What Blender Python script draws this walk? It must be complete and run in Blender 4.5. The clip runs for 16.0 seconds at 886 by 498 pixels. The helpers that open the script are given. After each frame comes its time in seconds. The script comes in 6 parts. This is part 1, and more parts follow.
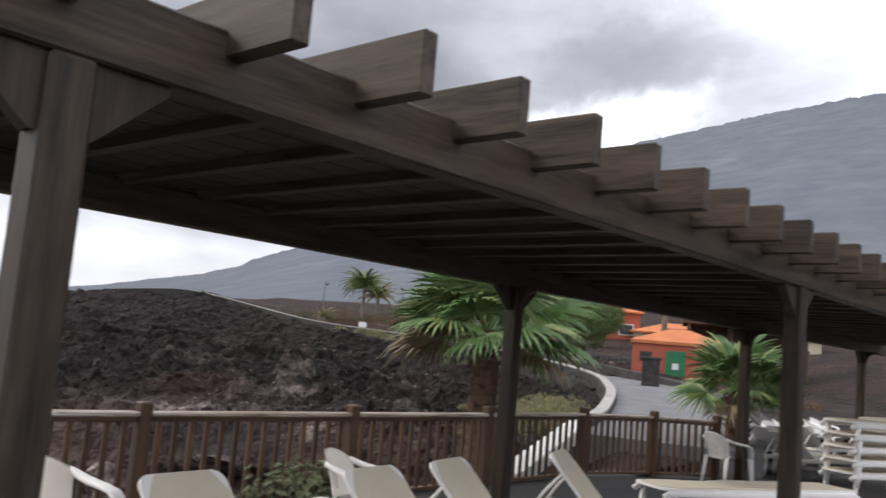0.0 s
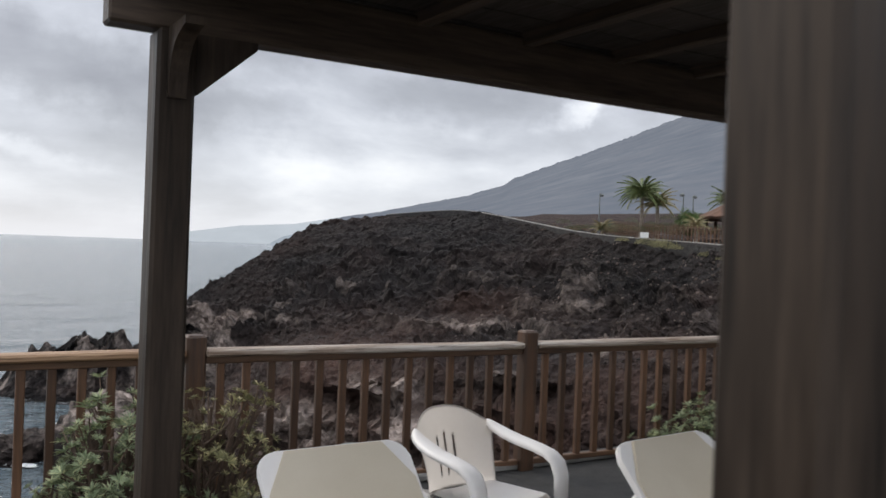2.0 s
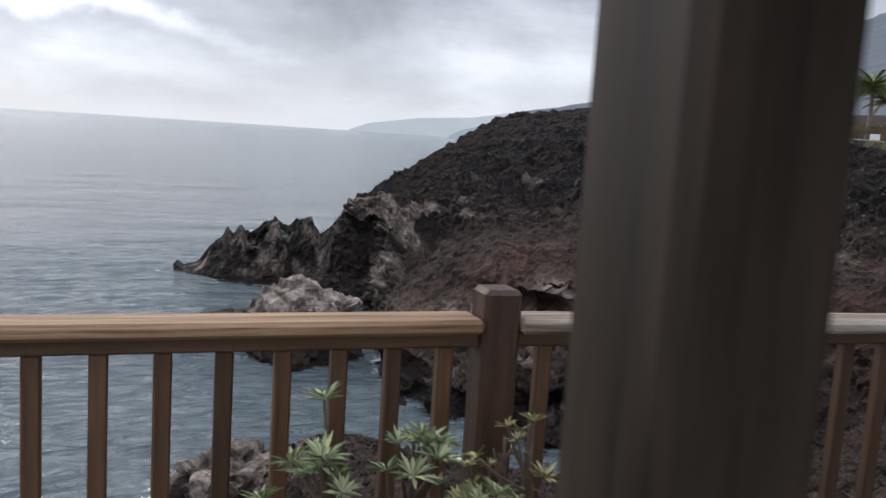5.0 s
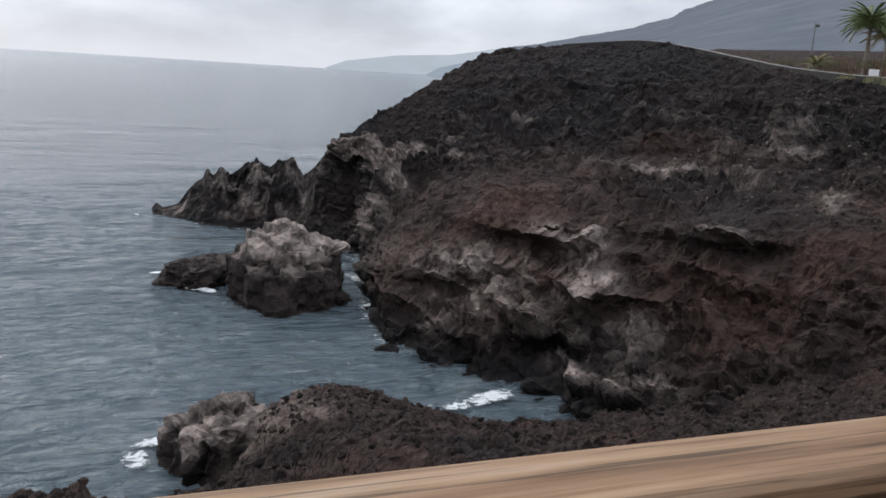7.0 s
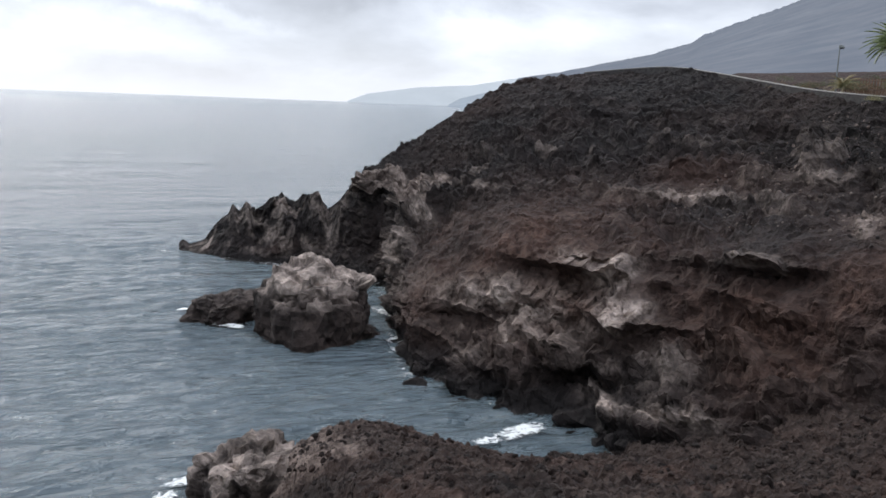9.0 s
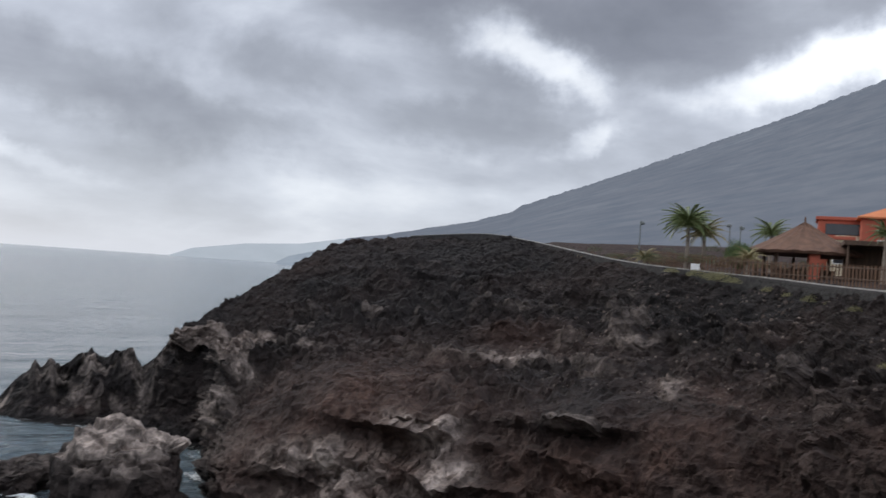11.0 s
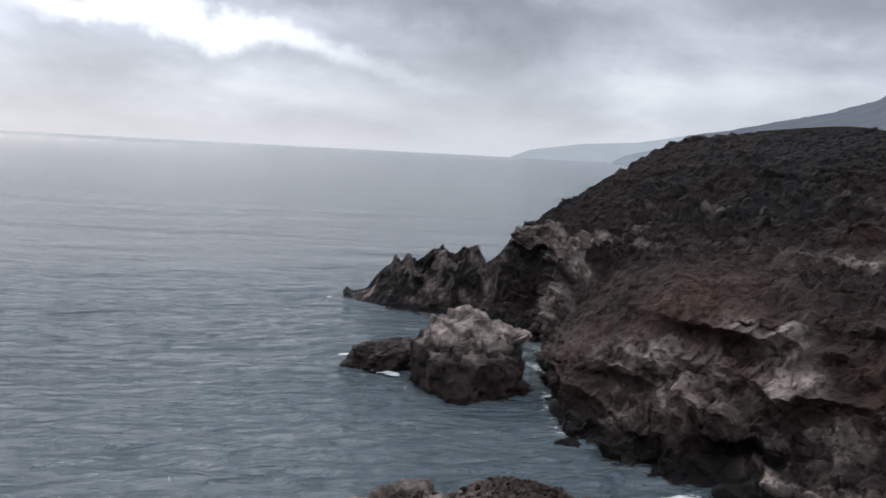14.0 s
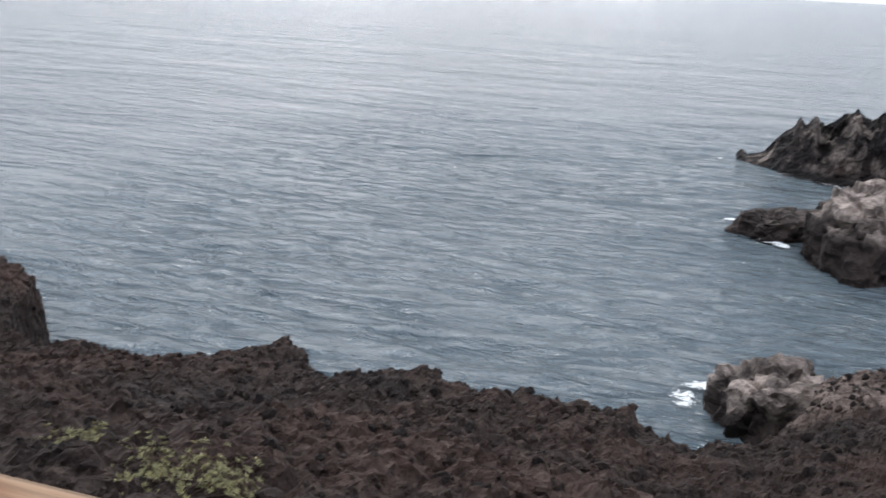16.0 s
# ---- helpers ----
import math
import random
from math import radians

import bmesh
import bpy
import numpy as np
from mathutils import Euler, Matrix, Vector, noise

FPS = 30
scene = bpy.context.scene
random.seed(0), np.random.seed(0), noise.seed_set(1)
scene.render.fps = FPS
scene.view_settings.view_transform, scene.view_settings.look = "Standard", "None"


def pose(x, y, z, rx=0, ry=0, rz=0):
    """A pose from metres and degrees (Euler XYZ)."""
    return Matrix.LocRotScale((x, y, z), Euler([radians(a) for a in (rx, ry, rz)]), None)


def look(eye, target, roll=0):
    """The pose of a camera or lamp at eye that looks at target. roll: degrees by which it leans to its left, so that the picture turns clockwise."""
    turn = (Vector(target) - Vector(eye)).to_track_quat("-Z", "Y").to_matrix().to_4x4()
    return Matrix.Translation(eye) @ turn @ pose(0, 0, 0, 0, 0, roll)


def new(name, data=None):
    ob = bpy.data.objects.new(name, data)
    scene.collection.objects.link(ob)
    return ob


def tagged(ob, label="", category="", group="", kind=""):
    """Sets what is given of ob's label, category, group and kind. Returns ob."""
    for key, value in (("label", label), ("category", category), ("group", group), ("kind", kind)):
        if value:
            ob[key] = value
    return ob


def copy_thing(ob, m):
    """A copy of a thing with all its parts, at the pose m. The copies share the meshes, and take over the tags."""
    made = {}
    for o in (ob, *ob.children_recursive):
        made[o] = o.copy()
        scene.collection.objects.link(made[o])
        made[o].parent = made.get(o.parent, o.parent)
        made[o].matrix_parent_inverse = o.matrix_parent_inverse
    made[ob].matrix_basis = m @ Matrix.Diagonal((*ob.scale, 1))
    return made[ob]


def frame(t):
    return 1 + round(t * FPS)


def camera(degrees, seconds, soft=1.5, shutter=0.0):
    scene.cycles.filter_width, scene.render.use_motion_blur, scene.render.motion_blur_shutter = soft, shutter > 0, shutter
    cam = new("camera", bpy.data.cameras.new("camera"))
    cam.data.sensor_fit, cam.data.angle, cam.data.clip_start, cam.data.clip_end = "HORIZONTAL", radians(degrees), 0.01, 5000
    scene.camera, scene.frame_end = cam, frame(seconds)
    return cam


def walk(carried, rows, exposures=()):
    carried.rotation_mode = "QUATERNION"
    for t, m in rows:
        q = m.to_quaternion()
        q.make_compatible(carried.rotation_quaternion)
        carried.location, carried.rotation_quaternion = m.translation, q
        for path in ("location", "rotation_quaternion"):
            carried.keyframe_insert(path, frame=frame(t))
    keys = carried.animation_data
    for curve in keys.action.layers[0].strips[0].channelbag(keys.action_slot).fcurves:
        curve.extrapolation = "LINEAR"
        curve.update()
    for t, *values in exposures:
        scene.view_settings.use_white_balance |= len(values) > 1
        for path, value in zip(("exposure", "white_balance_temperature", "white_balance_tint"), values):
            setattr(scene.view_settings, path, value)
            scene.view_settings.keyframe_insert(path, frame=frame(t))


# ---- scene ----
# camera: X runs along the pergola and the fence, Y towards the sea, the terrace floor is z = 0
cam = camera(54.3, 16.0, soft=1.5, shutter=0.3)

# seconds, x, y, z, pitch, lean, yaw
ROWS = [
    (0.0, 0.657, 0.253, 1.702, 6.64, 4.90, -48.40),
    (0.5, 0.630, 0.662, 1.665, 5.86, 2.86, -42.82),
    (1.0, 0.720, 1.126, 1.668, 4.71, 2.66, -38.79),
    (1.5, 0.807, 1.633, 1.630, 2.72, 2.60, -34.36),
    (2.0, 0.934, 2.220, 1.610, -0.08, 2.13, -31.48),
    (2.5, 1.066, 2.577, 1.577, -1.54, 2.59, -29.73),
    (3.0, 1.185, 3.085, 1.586, -3.37, 3.35, -28.60),
    (3.5, 1.307, 3.585, 1.568, -4.66, 4.36, -26.87),
    (4.0, 1.317, 4.027, 1.550, -5.99, 4.93, -25.09),
    (4.5, 1.326, 4.645, 1.512, -6.69, 4.35, -22.65),
    (4.7, 1.368, 4.846, 1.492, -7.12, 3.94, -20.59),
    (6.8, 1.261, 6.626, 1.394, -10.71, 3.18, -20.92),
    (7.0, 1.285, 6.694, 1.381, -11.47, 3.60, -21.94),
    (7.5, 1.274, 6.960, 1.363, -12.84, 3.92, -21.88),
    (8.0, 1.272, 7.011, 1.354, -12.54, 2.79, -20.77),
    (8.2, 1.264, 7.031, 1.364, -12.33, 2.54, -20.25),
    (10.3, 1.263, 6.895, 1.472, -1.95, 3.44, -23.27),
    (10.5, 1.268, 6.895, 1.472, -0.79, 3.71, -25.87),
    (11.0, 1.268, 6.895, 1.473, 1.54, 4.09, -31.06),
    (11.5, 1.268, 6.896, 1.473, 2.67, 4.50, -35.11),
    (12.0, 1.268, 6.895, 1.473, 2.18, 4.24, -34.49),
    (12.5, 1.269, 6.895, 1.473, 0.20, 3.73, -27.80),
    (13.0, 1.269, 6.895, 1.473, -2.27, 3.26, -18.66),
    (13.5, 1.270, 6.894, 1.473, -4.03, 2.63, -12.76),
    (14.0, 1.269, 6.895, 1.472, -6.44, 3.02, -9.49),
    (14.5, 1.268, 6.895, 1.472, -9.29, 4.12, -2.09),
    (15.0, 1.268, 6.895, 1.472, -11.92, 3.68, 5.16),
    (15.5, 1.268, 6.896, 1.473, -14.85, 3.25, 10.13),
    (16.0, 1.269, 6.896, 1.473, -17.29, 2.84, 15.63),
]


def row_pose(x, y, z, pitch, lean, yaw):
    p, w = radians(pitch), radians(yaw)
    way = Vector((-math.sin(w) * math.cos(p), math.cos(w) * math.cos(p), math.sin(p)))
    eye = Vector((x, y, z))
    return look(eye, eye + way, lean)


EXPOSURES = [(0.0, 0.35, 6900, 12), (0.6, 0.7, 7100, 12), (1.0, 0.98, 7200, 12), (1.5, 0.6, 7000, 11), (2.0, 0.12, 6800, 10), (2.5, 0.38, 6700, 10), (4.0, 0.04, 6600, 10), (4.7, 0.05, 6550, 10),
             (6.8, -0.1, 6500, 10), (7.5, 0.33, 6500, 10), (8.0, 0.57, 6500, 10), (10.3, -0.12, 6500, 10), (13.0, -0.12, 6500, 10), (14.5, -0.2, 6500, 10), (15.0, -0.1, 6500, 10), (15.5, 0.08, 6500, 10), (16.0, 0.42, 6480, 10)]
walk(cam, [(r[0], row_pose(*r[1:])) for r in ROWS], EXPOSURES)

# ---- light: an overcast sky with the sun low behind cloud over the sea ----
SUN_UP, SUN_AZ = 36.0, -22.0   # elevation, and bearing east of +Y


def node(tree, kind, **values):
    n = tree.nodes.new(kind)
    for key, value in values.items():
        if key == "operation":
            n.operation = value
        elif key == "blend":
            n.data_type, n.blend_type = "RGBA", value
        else:
            n.inputs[int(key[1:]) if key[0] == "i" and key[1:].isdigit() else key.replace("_", " ")].default_value = value
    return n


def ramp(tree, fac, stops):
    r = tree.nodes.new("ShaderNodeValToRGB")
    while len(r.color_ramp.elements) < len(stops):
        r.color_ramp.elements.new(0.5)
    for e, (p, c) in zip(r.color_ramp.elements, stops):
        e.position, e.color = p, (*c, 1) if len(c) == 3 else c
    tree.links.new(fac, r.inputs[0])
    return r.outputs[0]


def grey(v):
    return (v, v, v)


# cloud banks (-) and gaps (+) over the bay: bearing, elevation, half width and height in degrees, tilt, strength
CLOUD_BANKS = [(36.7, 13.9, 5.2, 1.7, -24, 0.26), (45.5, 16.2, 6.5, 3.4, 5, -0.13), (56.0, 14.6, 9.0, 1.8, 17, 0.26), (40.1, 8.9, 2.2, 0.8, 10, 0.12),
               (31.5, 9.6, 7.0, 1.8, 0, -0.10), (28.5, 17.5, 6.0, 2.2, -5, -0.10), (20.0, 12.6, 7.0, 2.2, -8, -0.10), (-5.1, 6.7, 13.0, 0.9, -7, 0.17),
               (0.5, 2.9, 13.0, 1.8, 0, 0.08), (16.5, 8.2, 9.0, 1.7, -5, -0.10), (0.0, 10.6, 16.0, 2.2, -4, -0.15), (-13.0, 2.9, 8.0, 1.0, 0, -0.05), (61.5, 20.0, 7.0, 2.6, 10, -0.12)]


def make_world():
    w = bpy.data.worlds.new("overcast_sky")
    scene.world = w
    w.use_nodes = True
    t = w.node_tree
    t.nodes.clear()
    link = t.links.new
    sky = t.nodes.new("ShaderNodeTexSky")
    sky.sky_type, sky.sun_disc = "NISHITA", False
    sky.sun_elevation, sky.sun_rotation = radians(SUN_UP), radians(SUN_AZ)
    clear = node(t, "ShaderNodeBackground", Strength=0.08)
    link(sky.outputs[0], clear.inputs[0])
    # cloud deck: direction projected on a flat layer
    co = t.nodes.new("ShaderNodeTexCoord")
    sep = t.nodes.new("ShaderNodeSeparateXYZ")
    link(co.outputs["Generated"], sep.inputs[0])
    up = node(t, "ShaderNodeMath", operation="MAXIMUM", i1=0.0)
    link(sep.outputs[2], up.inputs[0])
    lift = node(t, "ShaderNodeMath", operation="ADD", i1=0.22)
    link(up.outputs[0], lift.inputs[0])
    flat = t.nodes.new("ShaderNodeCombineXYZ")
    for i in (0, 1):
        d = node(t, "ShaderNodeMath", operation="DIVIDE")
        link(sep.outputs[i], d.inputs[0])
        link(lift.outputs[0], d.inputs[1])
        link(d.outputs[0], flat.inputs[i])
    big = node(t, "ShaderNodeTexNoise", Scale=1.05, Detail=8.0, Roughness=0.52, Distortion=0.2)
    link(flat.outputs[0], big.inputs["Vector"])
    # billows under the deck
    swell = t.nodes.new("ShaderNodeMapping")
    swell.inputs["Scale"].default_value = (2.3, 2.3, 5.2)
    link(co.outputs["Generated"], swell.inputs[0])
    puff = node(t, "ShaderNodeTexNoise", Scale=1.0, Detail=9.0, Roughness=0.56, Distortion=0.35)
    link(swell.outputs[0], puff.inputs["Vector"])
    both = node(t, "ShaderNodeMix", blend="MIX", i0=0.6)
    link(big.outputs["Fac"], both.inputs[6])
    link(puff.outputs["Fac"], both.inputs[7])
    # ragged edges: directions are stirred before the cloud banks are laid out
    stir = node(t, "ShaderNodeTexNoise", Scale=7.0, Detail=6.0, Roughness=0.6)
    link(co.outputs["Generated"], stir.inputs["Vector"])
    off = node(t, "ShaderNodeVectorMath", operation="MULTIPLY_ADD", i1=(0.16, 0.16, 0.11), i2=(-0.08, -0.08, -0.055))
    link(stir.outputs["Color"], off.inputs[0])
    way = node(t, "ShaderNodeVectorMath", operation="ADD")
    link(co.outputs["Generated"], way.inputs[0])
    link(off.outputs[0], way.inputs[1])
    thin = both.outputs[2]
    for az, el, wide, high, tilt, much in CLOUD_BANKS:
        a, e, k = radians(az), radians(el), radians(tilt)
        c = Vector((math.sin(a) * math.cos(e), math.cos(a) * math.cos(e), math.sin(e)))
        r = Vector((math.cos(a), -math.sin(a), 0))
        u = r.cross(c)
        ends = t.nodes.new("ShaderNodeCombineXYZ")
        for i, (axis, size) in enumerate(((r * math.cos(k) + u * math.sin(k), wide), (u * math.cos(k) - r * math.sin(k), high))):
            d = node(t, "ShaderNodeVectorMath", operation="DOT_PRODUCT", i1=axis / math.sin(radians(size)))
            link(way.outputs[0], d.inputs[0])
            link(d.outputs["Value"], ends.inputs[i])
        d = node(t, "ShaderNodeVectorMath", operation="DOT_PRODUCT", i1=c)
        link(way.outputs[0], d.inputs[0])
        deep = node(t, "ShaderNodeMath", operation="MULTIPLY_ADD", i1=4.0, i2=-4.0)
        link(d.outputs["Value"], deep.inputs[0])
        link(deep.outputs[0], ends.inputs[2])
        size = node(t, "ShaderNodeVectorMath", operation="LENGTH")
        link(ends.outputs[0], size.inputs[0])
        fall = node(t, "ShaderNodeMapRange", i1=0.25, i2=1.45, i3=much, i4=0.0)
        fall.interpolation_type = "SMOOTHSTEP"
        link(size.outputs["Value"], fall.inputs[0])
        total = node(t, "ShaderNodeMath", operation="ADD")
        link(thin, total.inputs[0])
        link(fall.outputs[0], total.inputs[1])
        thin = total.outputs[0]
    deck = ramp(t, thin, [(0.16, (0.20, 0.215, 0.26)), (0.30, (0.29, 0.31, 0.37)), (0.40, (0.40, 0.43, 0.50)), (0.47, (0.53, 0.57, 0.66)),
                          (0.54, (0.71, 0.76, 0.86)), (0.62, (0.98, 1.03, 1.11)), (0.80, (1.48, 1.52, 1.56))])
    # brighter towards the hidden sun, pale at the horizon
    sunv = Vector((math.sin(radians(SUN_AZ)) * 0.9, math.cos(radians(SUN_AZ)) * 0.9, 0.42)).normalized()
    dot = node(t, "ShaderNodeVectorMath", operation="DOT_PRODUCT", i1=sunv)
    link(co.outputs["Generated"], dot.inputs[0])
    glow = ramp(t, dot.outputs["Value"], [(0.0, grey(1.6)), (0.28, grey(1.02)), (0.6, grey(0.9)), (0.85, grey(0.98)), (1.0, grey(1.4))])
    lit = node(t, "ShaderNodeMix", blend="MULTIPLY", i0=1.0)
    link(deck, lit.inputs[6])
    link(glow, lit.inputs[7])
    high = ramp(t, up.outputs[0], [(0.0, grey(1.0)), (0.35, grey(1.02)), (0.7, grey(1.35)), (1.0, grey(1.6))])
    vault = node(t, "ShaderNodeMix", blend="MULTIPLY", i0=1.0)
    link(lit.outputs[2], vault.inputs[6])
    link(high, vault.inputs[7])
    rim = ramp(t, up.outputs[0], [(0.0, grey(0.80)), (0.03, grey(0.5)), (0.11, grey(0.10)), (0.25, grey(0.0))])
    haze = node(t, "ShaderNodeMix", blend="MIX", i7=(0.79, 0.84, 0.93, 1.0))
    link(rim, haze.inputs[0])
    link(vault.outputs[2], haze.inputs[6])
    cloud = node(t, "ShaderNodeBackground", Strength=1.08)
    link(haze.outputs[2], cloud.inputs[0])
    mix = node(t, "ShaderNodeMixShader", i0=0.9)
    link(clear.outputs[0], mix.inputs[1])
    link(cloud.outputs[0], mix.inputs[2])
    out = t.nodes.new("ShaderNodeOutputWorld")
    link(mix.outputs[0], out.inputs[0])


make_world()
sun_data = bpy.data.lights.new("sun", "SUN")
sun_data.energy, sun_data.angle, sun_data.color = 1.3, radians(16), (1.0, 0.95, 0.88)
sun_ob = new("sun", sun_data)
sun_ob.matrix_world = look((math.sin(radians(SUN_AZ)) * 60, math.cos(radians(SUN_AZ)) * 60, 60 * math.tan(radians(SUN_UP))), (0, 0, 0))

# ---- materials ----
def material(name):
    m = bpy.data.materials.new(name)
    m.use_nodes = True
    t = m.node_tree
    return m, t, t.nodes["Principled BSDF"]


def coords(t, scale=(1, 1, 1), which="Object"):
    c = t.nodes.new("ShaderNodeTexCoord")
    mp = t.nodes.new("ShaderNodeMapping")
    mp.inputs["Scale"].default_value = scale
    t.links.new(c.outputs[which], mp.inputs[0])
    return mp.outputs[0]


def noise_tex(t, vec, scale, detail=4.0, rough=0.55, distortion=0.0):
    n = node(t, "ShaderNodeTexNoise", Scale=scale, Detail=detail, Roughness=rough, Distortion=distortion)
    t.links.new(vec, n.inputs["Vector"])
    return n.outputs["Fac"]


def mixed(t, fac, a, b, how="MIX"):
    m = node(t, "ShaderNodeMix", blend=how)
    if isinstance(fac, (int, float)):
        m.inputs[0].default_value = fac
    else:
        t.links.new(fac, m.inputs[0])
    for slot, v in ((6, a), (7, b)):
        if isinstance(v, tuple):
            m.inputs[slot].default_value = (*v, 1)
        else:
            t.links.new(v, m.inputs[slot])
    return m.outputs[2]


def bump(t, bsdf, height, strength=0.4, distance=0.02):
    b = node(t, "ShaderNodeBump", Strength=strength, Distance=distance)
    t.links.new(height, b.inputs["Height"])
    t.links.new(b.outputs[0], bsdf.inputs["Normal"])


def surface(name, low, high, scale=3.0, rough=(0.6, 0.8), fine=40.0, relief=0.3, depth=0.004, stretch=(1, 1, 1), metal=0.0,
            detail=5.0, vary=0.0):
    """Two-scale mottled surface: colour between low and high, fine grain in bump and gloss; vary: shift from piece to piece."""
    m, t, b = material(name)
    v = coords(t, stretch)
    big = noise_tex(t, v, scale, detail)
    small = noise_tex(t, v, fine, 3.0)
    both = node(t, "ShaderNodeMath", operation="MULTIPLY_ADD", i1=0.35)
    t.links.new(small, both.inputs[0])
    half = node(t, "ShaderNodeMath", operation="MULTIPLY", i1=0.65)
    t.links.new(big, half.inputs[0])
    t.links.new(half.outputs[0], both.inputs[2])
    col = ramp(t, both.outputs[0], [(0.32, low), (0.66, high)])
    if vary:
        info = t.nodes.new("ShaderNodeObjectInfo")
        s = ramp(t, info.outputs["Random"], [(0.0, grey(1 - vary)), (1.0, grey(1 + vary))])
        col = mixed(t, 1.0, col, s, "MULTIPLY")
    t.links.new(col, b.inputs["Base Color"])
    r = ramp(t, small, [(0.3, grey(rough[0])), (0.7, grey(rough[1]))])
    t.links.new(r, b.inputs["Roughness"])
    b.inputs["Metallic"].default_value = metal
    bump(t, b, both.outputs[0], relief, depth)
    return m


def lava(name, dark, brown, pale, scale):
    """Lava rock: dark clinker, rust-brown ash and pale weathered ledges where the strata attribute says so."""
    m, t, b = material(name)
    v = coords(t)
    n1 = noise_tex(t, v, 0.16 * scale, 6.0, 0.6)
    n2 = noise_tex(t, v, 1.3 * scale, 6.0, 0.65, 0.4)
    n3 = noise_tex(t, v, 7.0 * scale, 4.0, 0.6)
    vor = node(t, "ShaderNodeTexVoronoi", Scale=2.2 * scale)
    t.links.new(v, vor.inputs["Vector"])
    at = t.nodes.new("ShaderNodeAttribute")
    at.attribute_name = "strata"
    sep = t.nodes.new("ShaderNodeSeparateColor")
    t.links.new(at.outputs["Color"], sep.inputs[0])
    rust = node(t, "ShaderNodeMath", operation="MULTIPLY")
    t.links.new(ramp(t, n1, [(0.34, grey(0.15)), (0.62, grey(1.0))]), rust.inputs[0])
    t.links.new(sep.outputs[1], rust.inputs[1])
    c = mixed(t, rust.outputs[0], dark, brown)
    ledge = node(t, "ShaderNodeMath", operation="MULTIPLY")
    t.links.new(ramp(t, n2, [(0.36, grey(0.1)), (0.56, grey(1.0))]), ledge.inputs[0])
    t.links.new(sep.outputs[0], ledge.inputs[1])
    c = mixed(t, ledge.outputs[0], c, pale)
    c = mixed(t, 0.75, c, ramp(t, n3, [(0.3, grey(0.45)), (0.7, grey(1.35))]), "MULTIPLY")
    c = mixed(t, 0.6, c, ramp(t, n2, [(0.3, grey(0.5)), (0.68, grey(1.4))]), "MULTIPLY")
    t.links.new(c, b.inputs["Base Color"])
    b.inputs["Roughness"].default_value = 0.9
    b.inputs["Specular IOR Level"].default_value = 0.25
    h = node(t, "ShaderNodeMath", operation="ADD")
    t.links.new(n2, h.inputs[0])
    h2 = node(t, "ShaderNodeMath", operation="MULTIPLY_ADD", i1=0.35)
    t.links.new(n3, h2.inputs[0])
    t.links.new(vor.outputs["Distance"], h2.inputs[2])
    t.links.new(h2.outputs[0], h.inputs[1])
    bump(t, b, h.outputs[0], 1.0, 0.35 / scale)
    return m


def wood(name, low, high, along=2, rough=(0.55, 0.8), vary=0.12, relief=0.35):
    stretch = [14.0, 14.0, 14.0]
    stretch[along] = 1.1
    return surface(name, low, high, 1.0, rough, 5.0, relief, 0.004, tuple(stretch), 0.0, 6.0, vary)


def water():
    m, t, b = material("sea_water")
    v = coords(t)
    deep = noise_tex(t, v, 0.02, 3.0)
    t.links.new(ramp(t, deep, [(0.35, (0.085, 0.116, 0.134)), (0.65, (0.112, 0.146, 0.165))]), b.inputs["Base Color"])
    b.inputs["Roughness"].default_value = 0.10
    b.inputs["IOR"].default_value = 1.33
    b.inputs["Specular IOR Level"].default_value = 0.9
    swell = noise_tex(t, coords(t, (0.10, 0.24, 1)), 1.0, 3.0, 0.5, 0.6)
    chop = noise_tex(t, coords(t, (0.42, 1.15, 1)), 1.0, 5.0, 0.58, 0.4)
    broad = noise_tex(t, coords(t, (0.022, 0.075, 1)), 1.0, 3.0, 0.55, 0.5)
    h0 = node(t, "ShaderNodeMath", operation="MULTIPLY_ADD", i1=4.0)
    t.links.new(broad, h0.inputs[0])
    t.links.new(chop, h0.inputs[2])
    h = node(t, "ShaderNodeMath", operation="MULTIPLY_ADD", i1=1.1)
    t.links.new(swell, h.inputs[0])
    t.links.new(h0.outputs[0], h.inputs[2])
    # the waves flatten out of sight with distance from the shore
    c = t.nodes.new("ShaderNodeTexCoord")
    far = node(t, "ShaderNodeVectorMath", operation="LENGTH")
    t.links.new(c.outputs["Object"], far.inputs[0])
    calm = node(t, "ShaderNodeMapRange", i1=60.0, i2=2400.0, i3=1.0, i4=0.35)
    t.links.new(far.outputs["Value"], calm.inputs[0])
    bp = node(t, "ShaderNodeBump", Distance=1.5)
    t.links.new(calm.outputs[0], bp.inputs["Strength"])
    t.links.new(h.outputs[0], bp.inputs["Height"])
    t.links.new(bp.outputs[0], b.inputs["Normal"])
    return m


def foam_material():
    m, t, b = material("sea_foam")
    b.inputs["Base Color"].default_value = (0.75, 0.78, 0.78, 1)
    b.inputs["Roughness"].default_value = 0.7
    v = coords(t)
    n = noise_tex(t, v, 1.6, 9.0, 0.75, 1.8)
    at = t.nodes.new("ShaderNodeAttribute")
    at.attribute_name = "strata"
    add = node(t, "ShaderNodeMath", operation="MULTIPLY")
    t.links.new(n, add.inputs[0])
    t.links.new(at.outputs["Fac"], add.inputs[1])
    t.links.new(ramp(t, add.outputs[0], [(0.40, grey(0.0)), (0.50, grey(0.92))]), b.inputs["Alpha"])
    return m


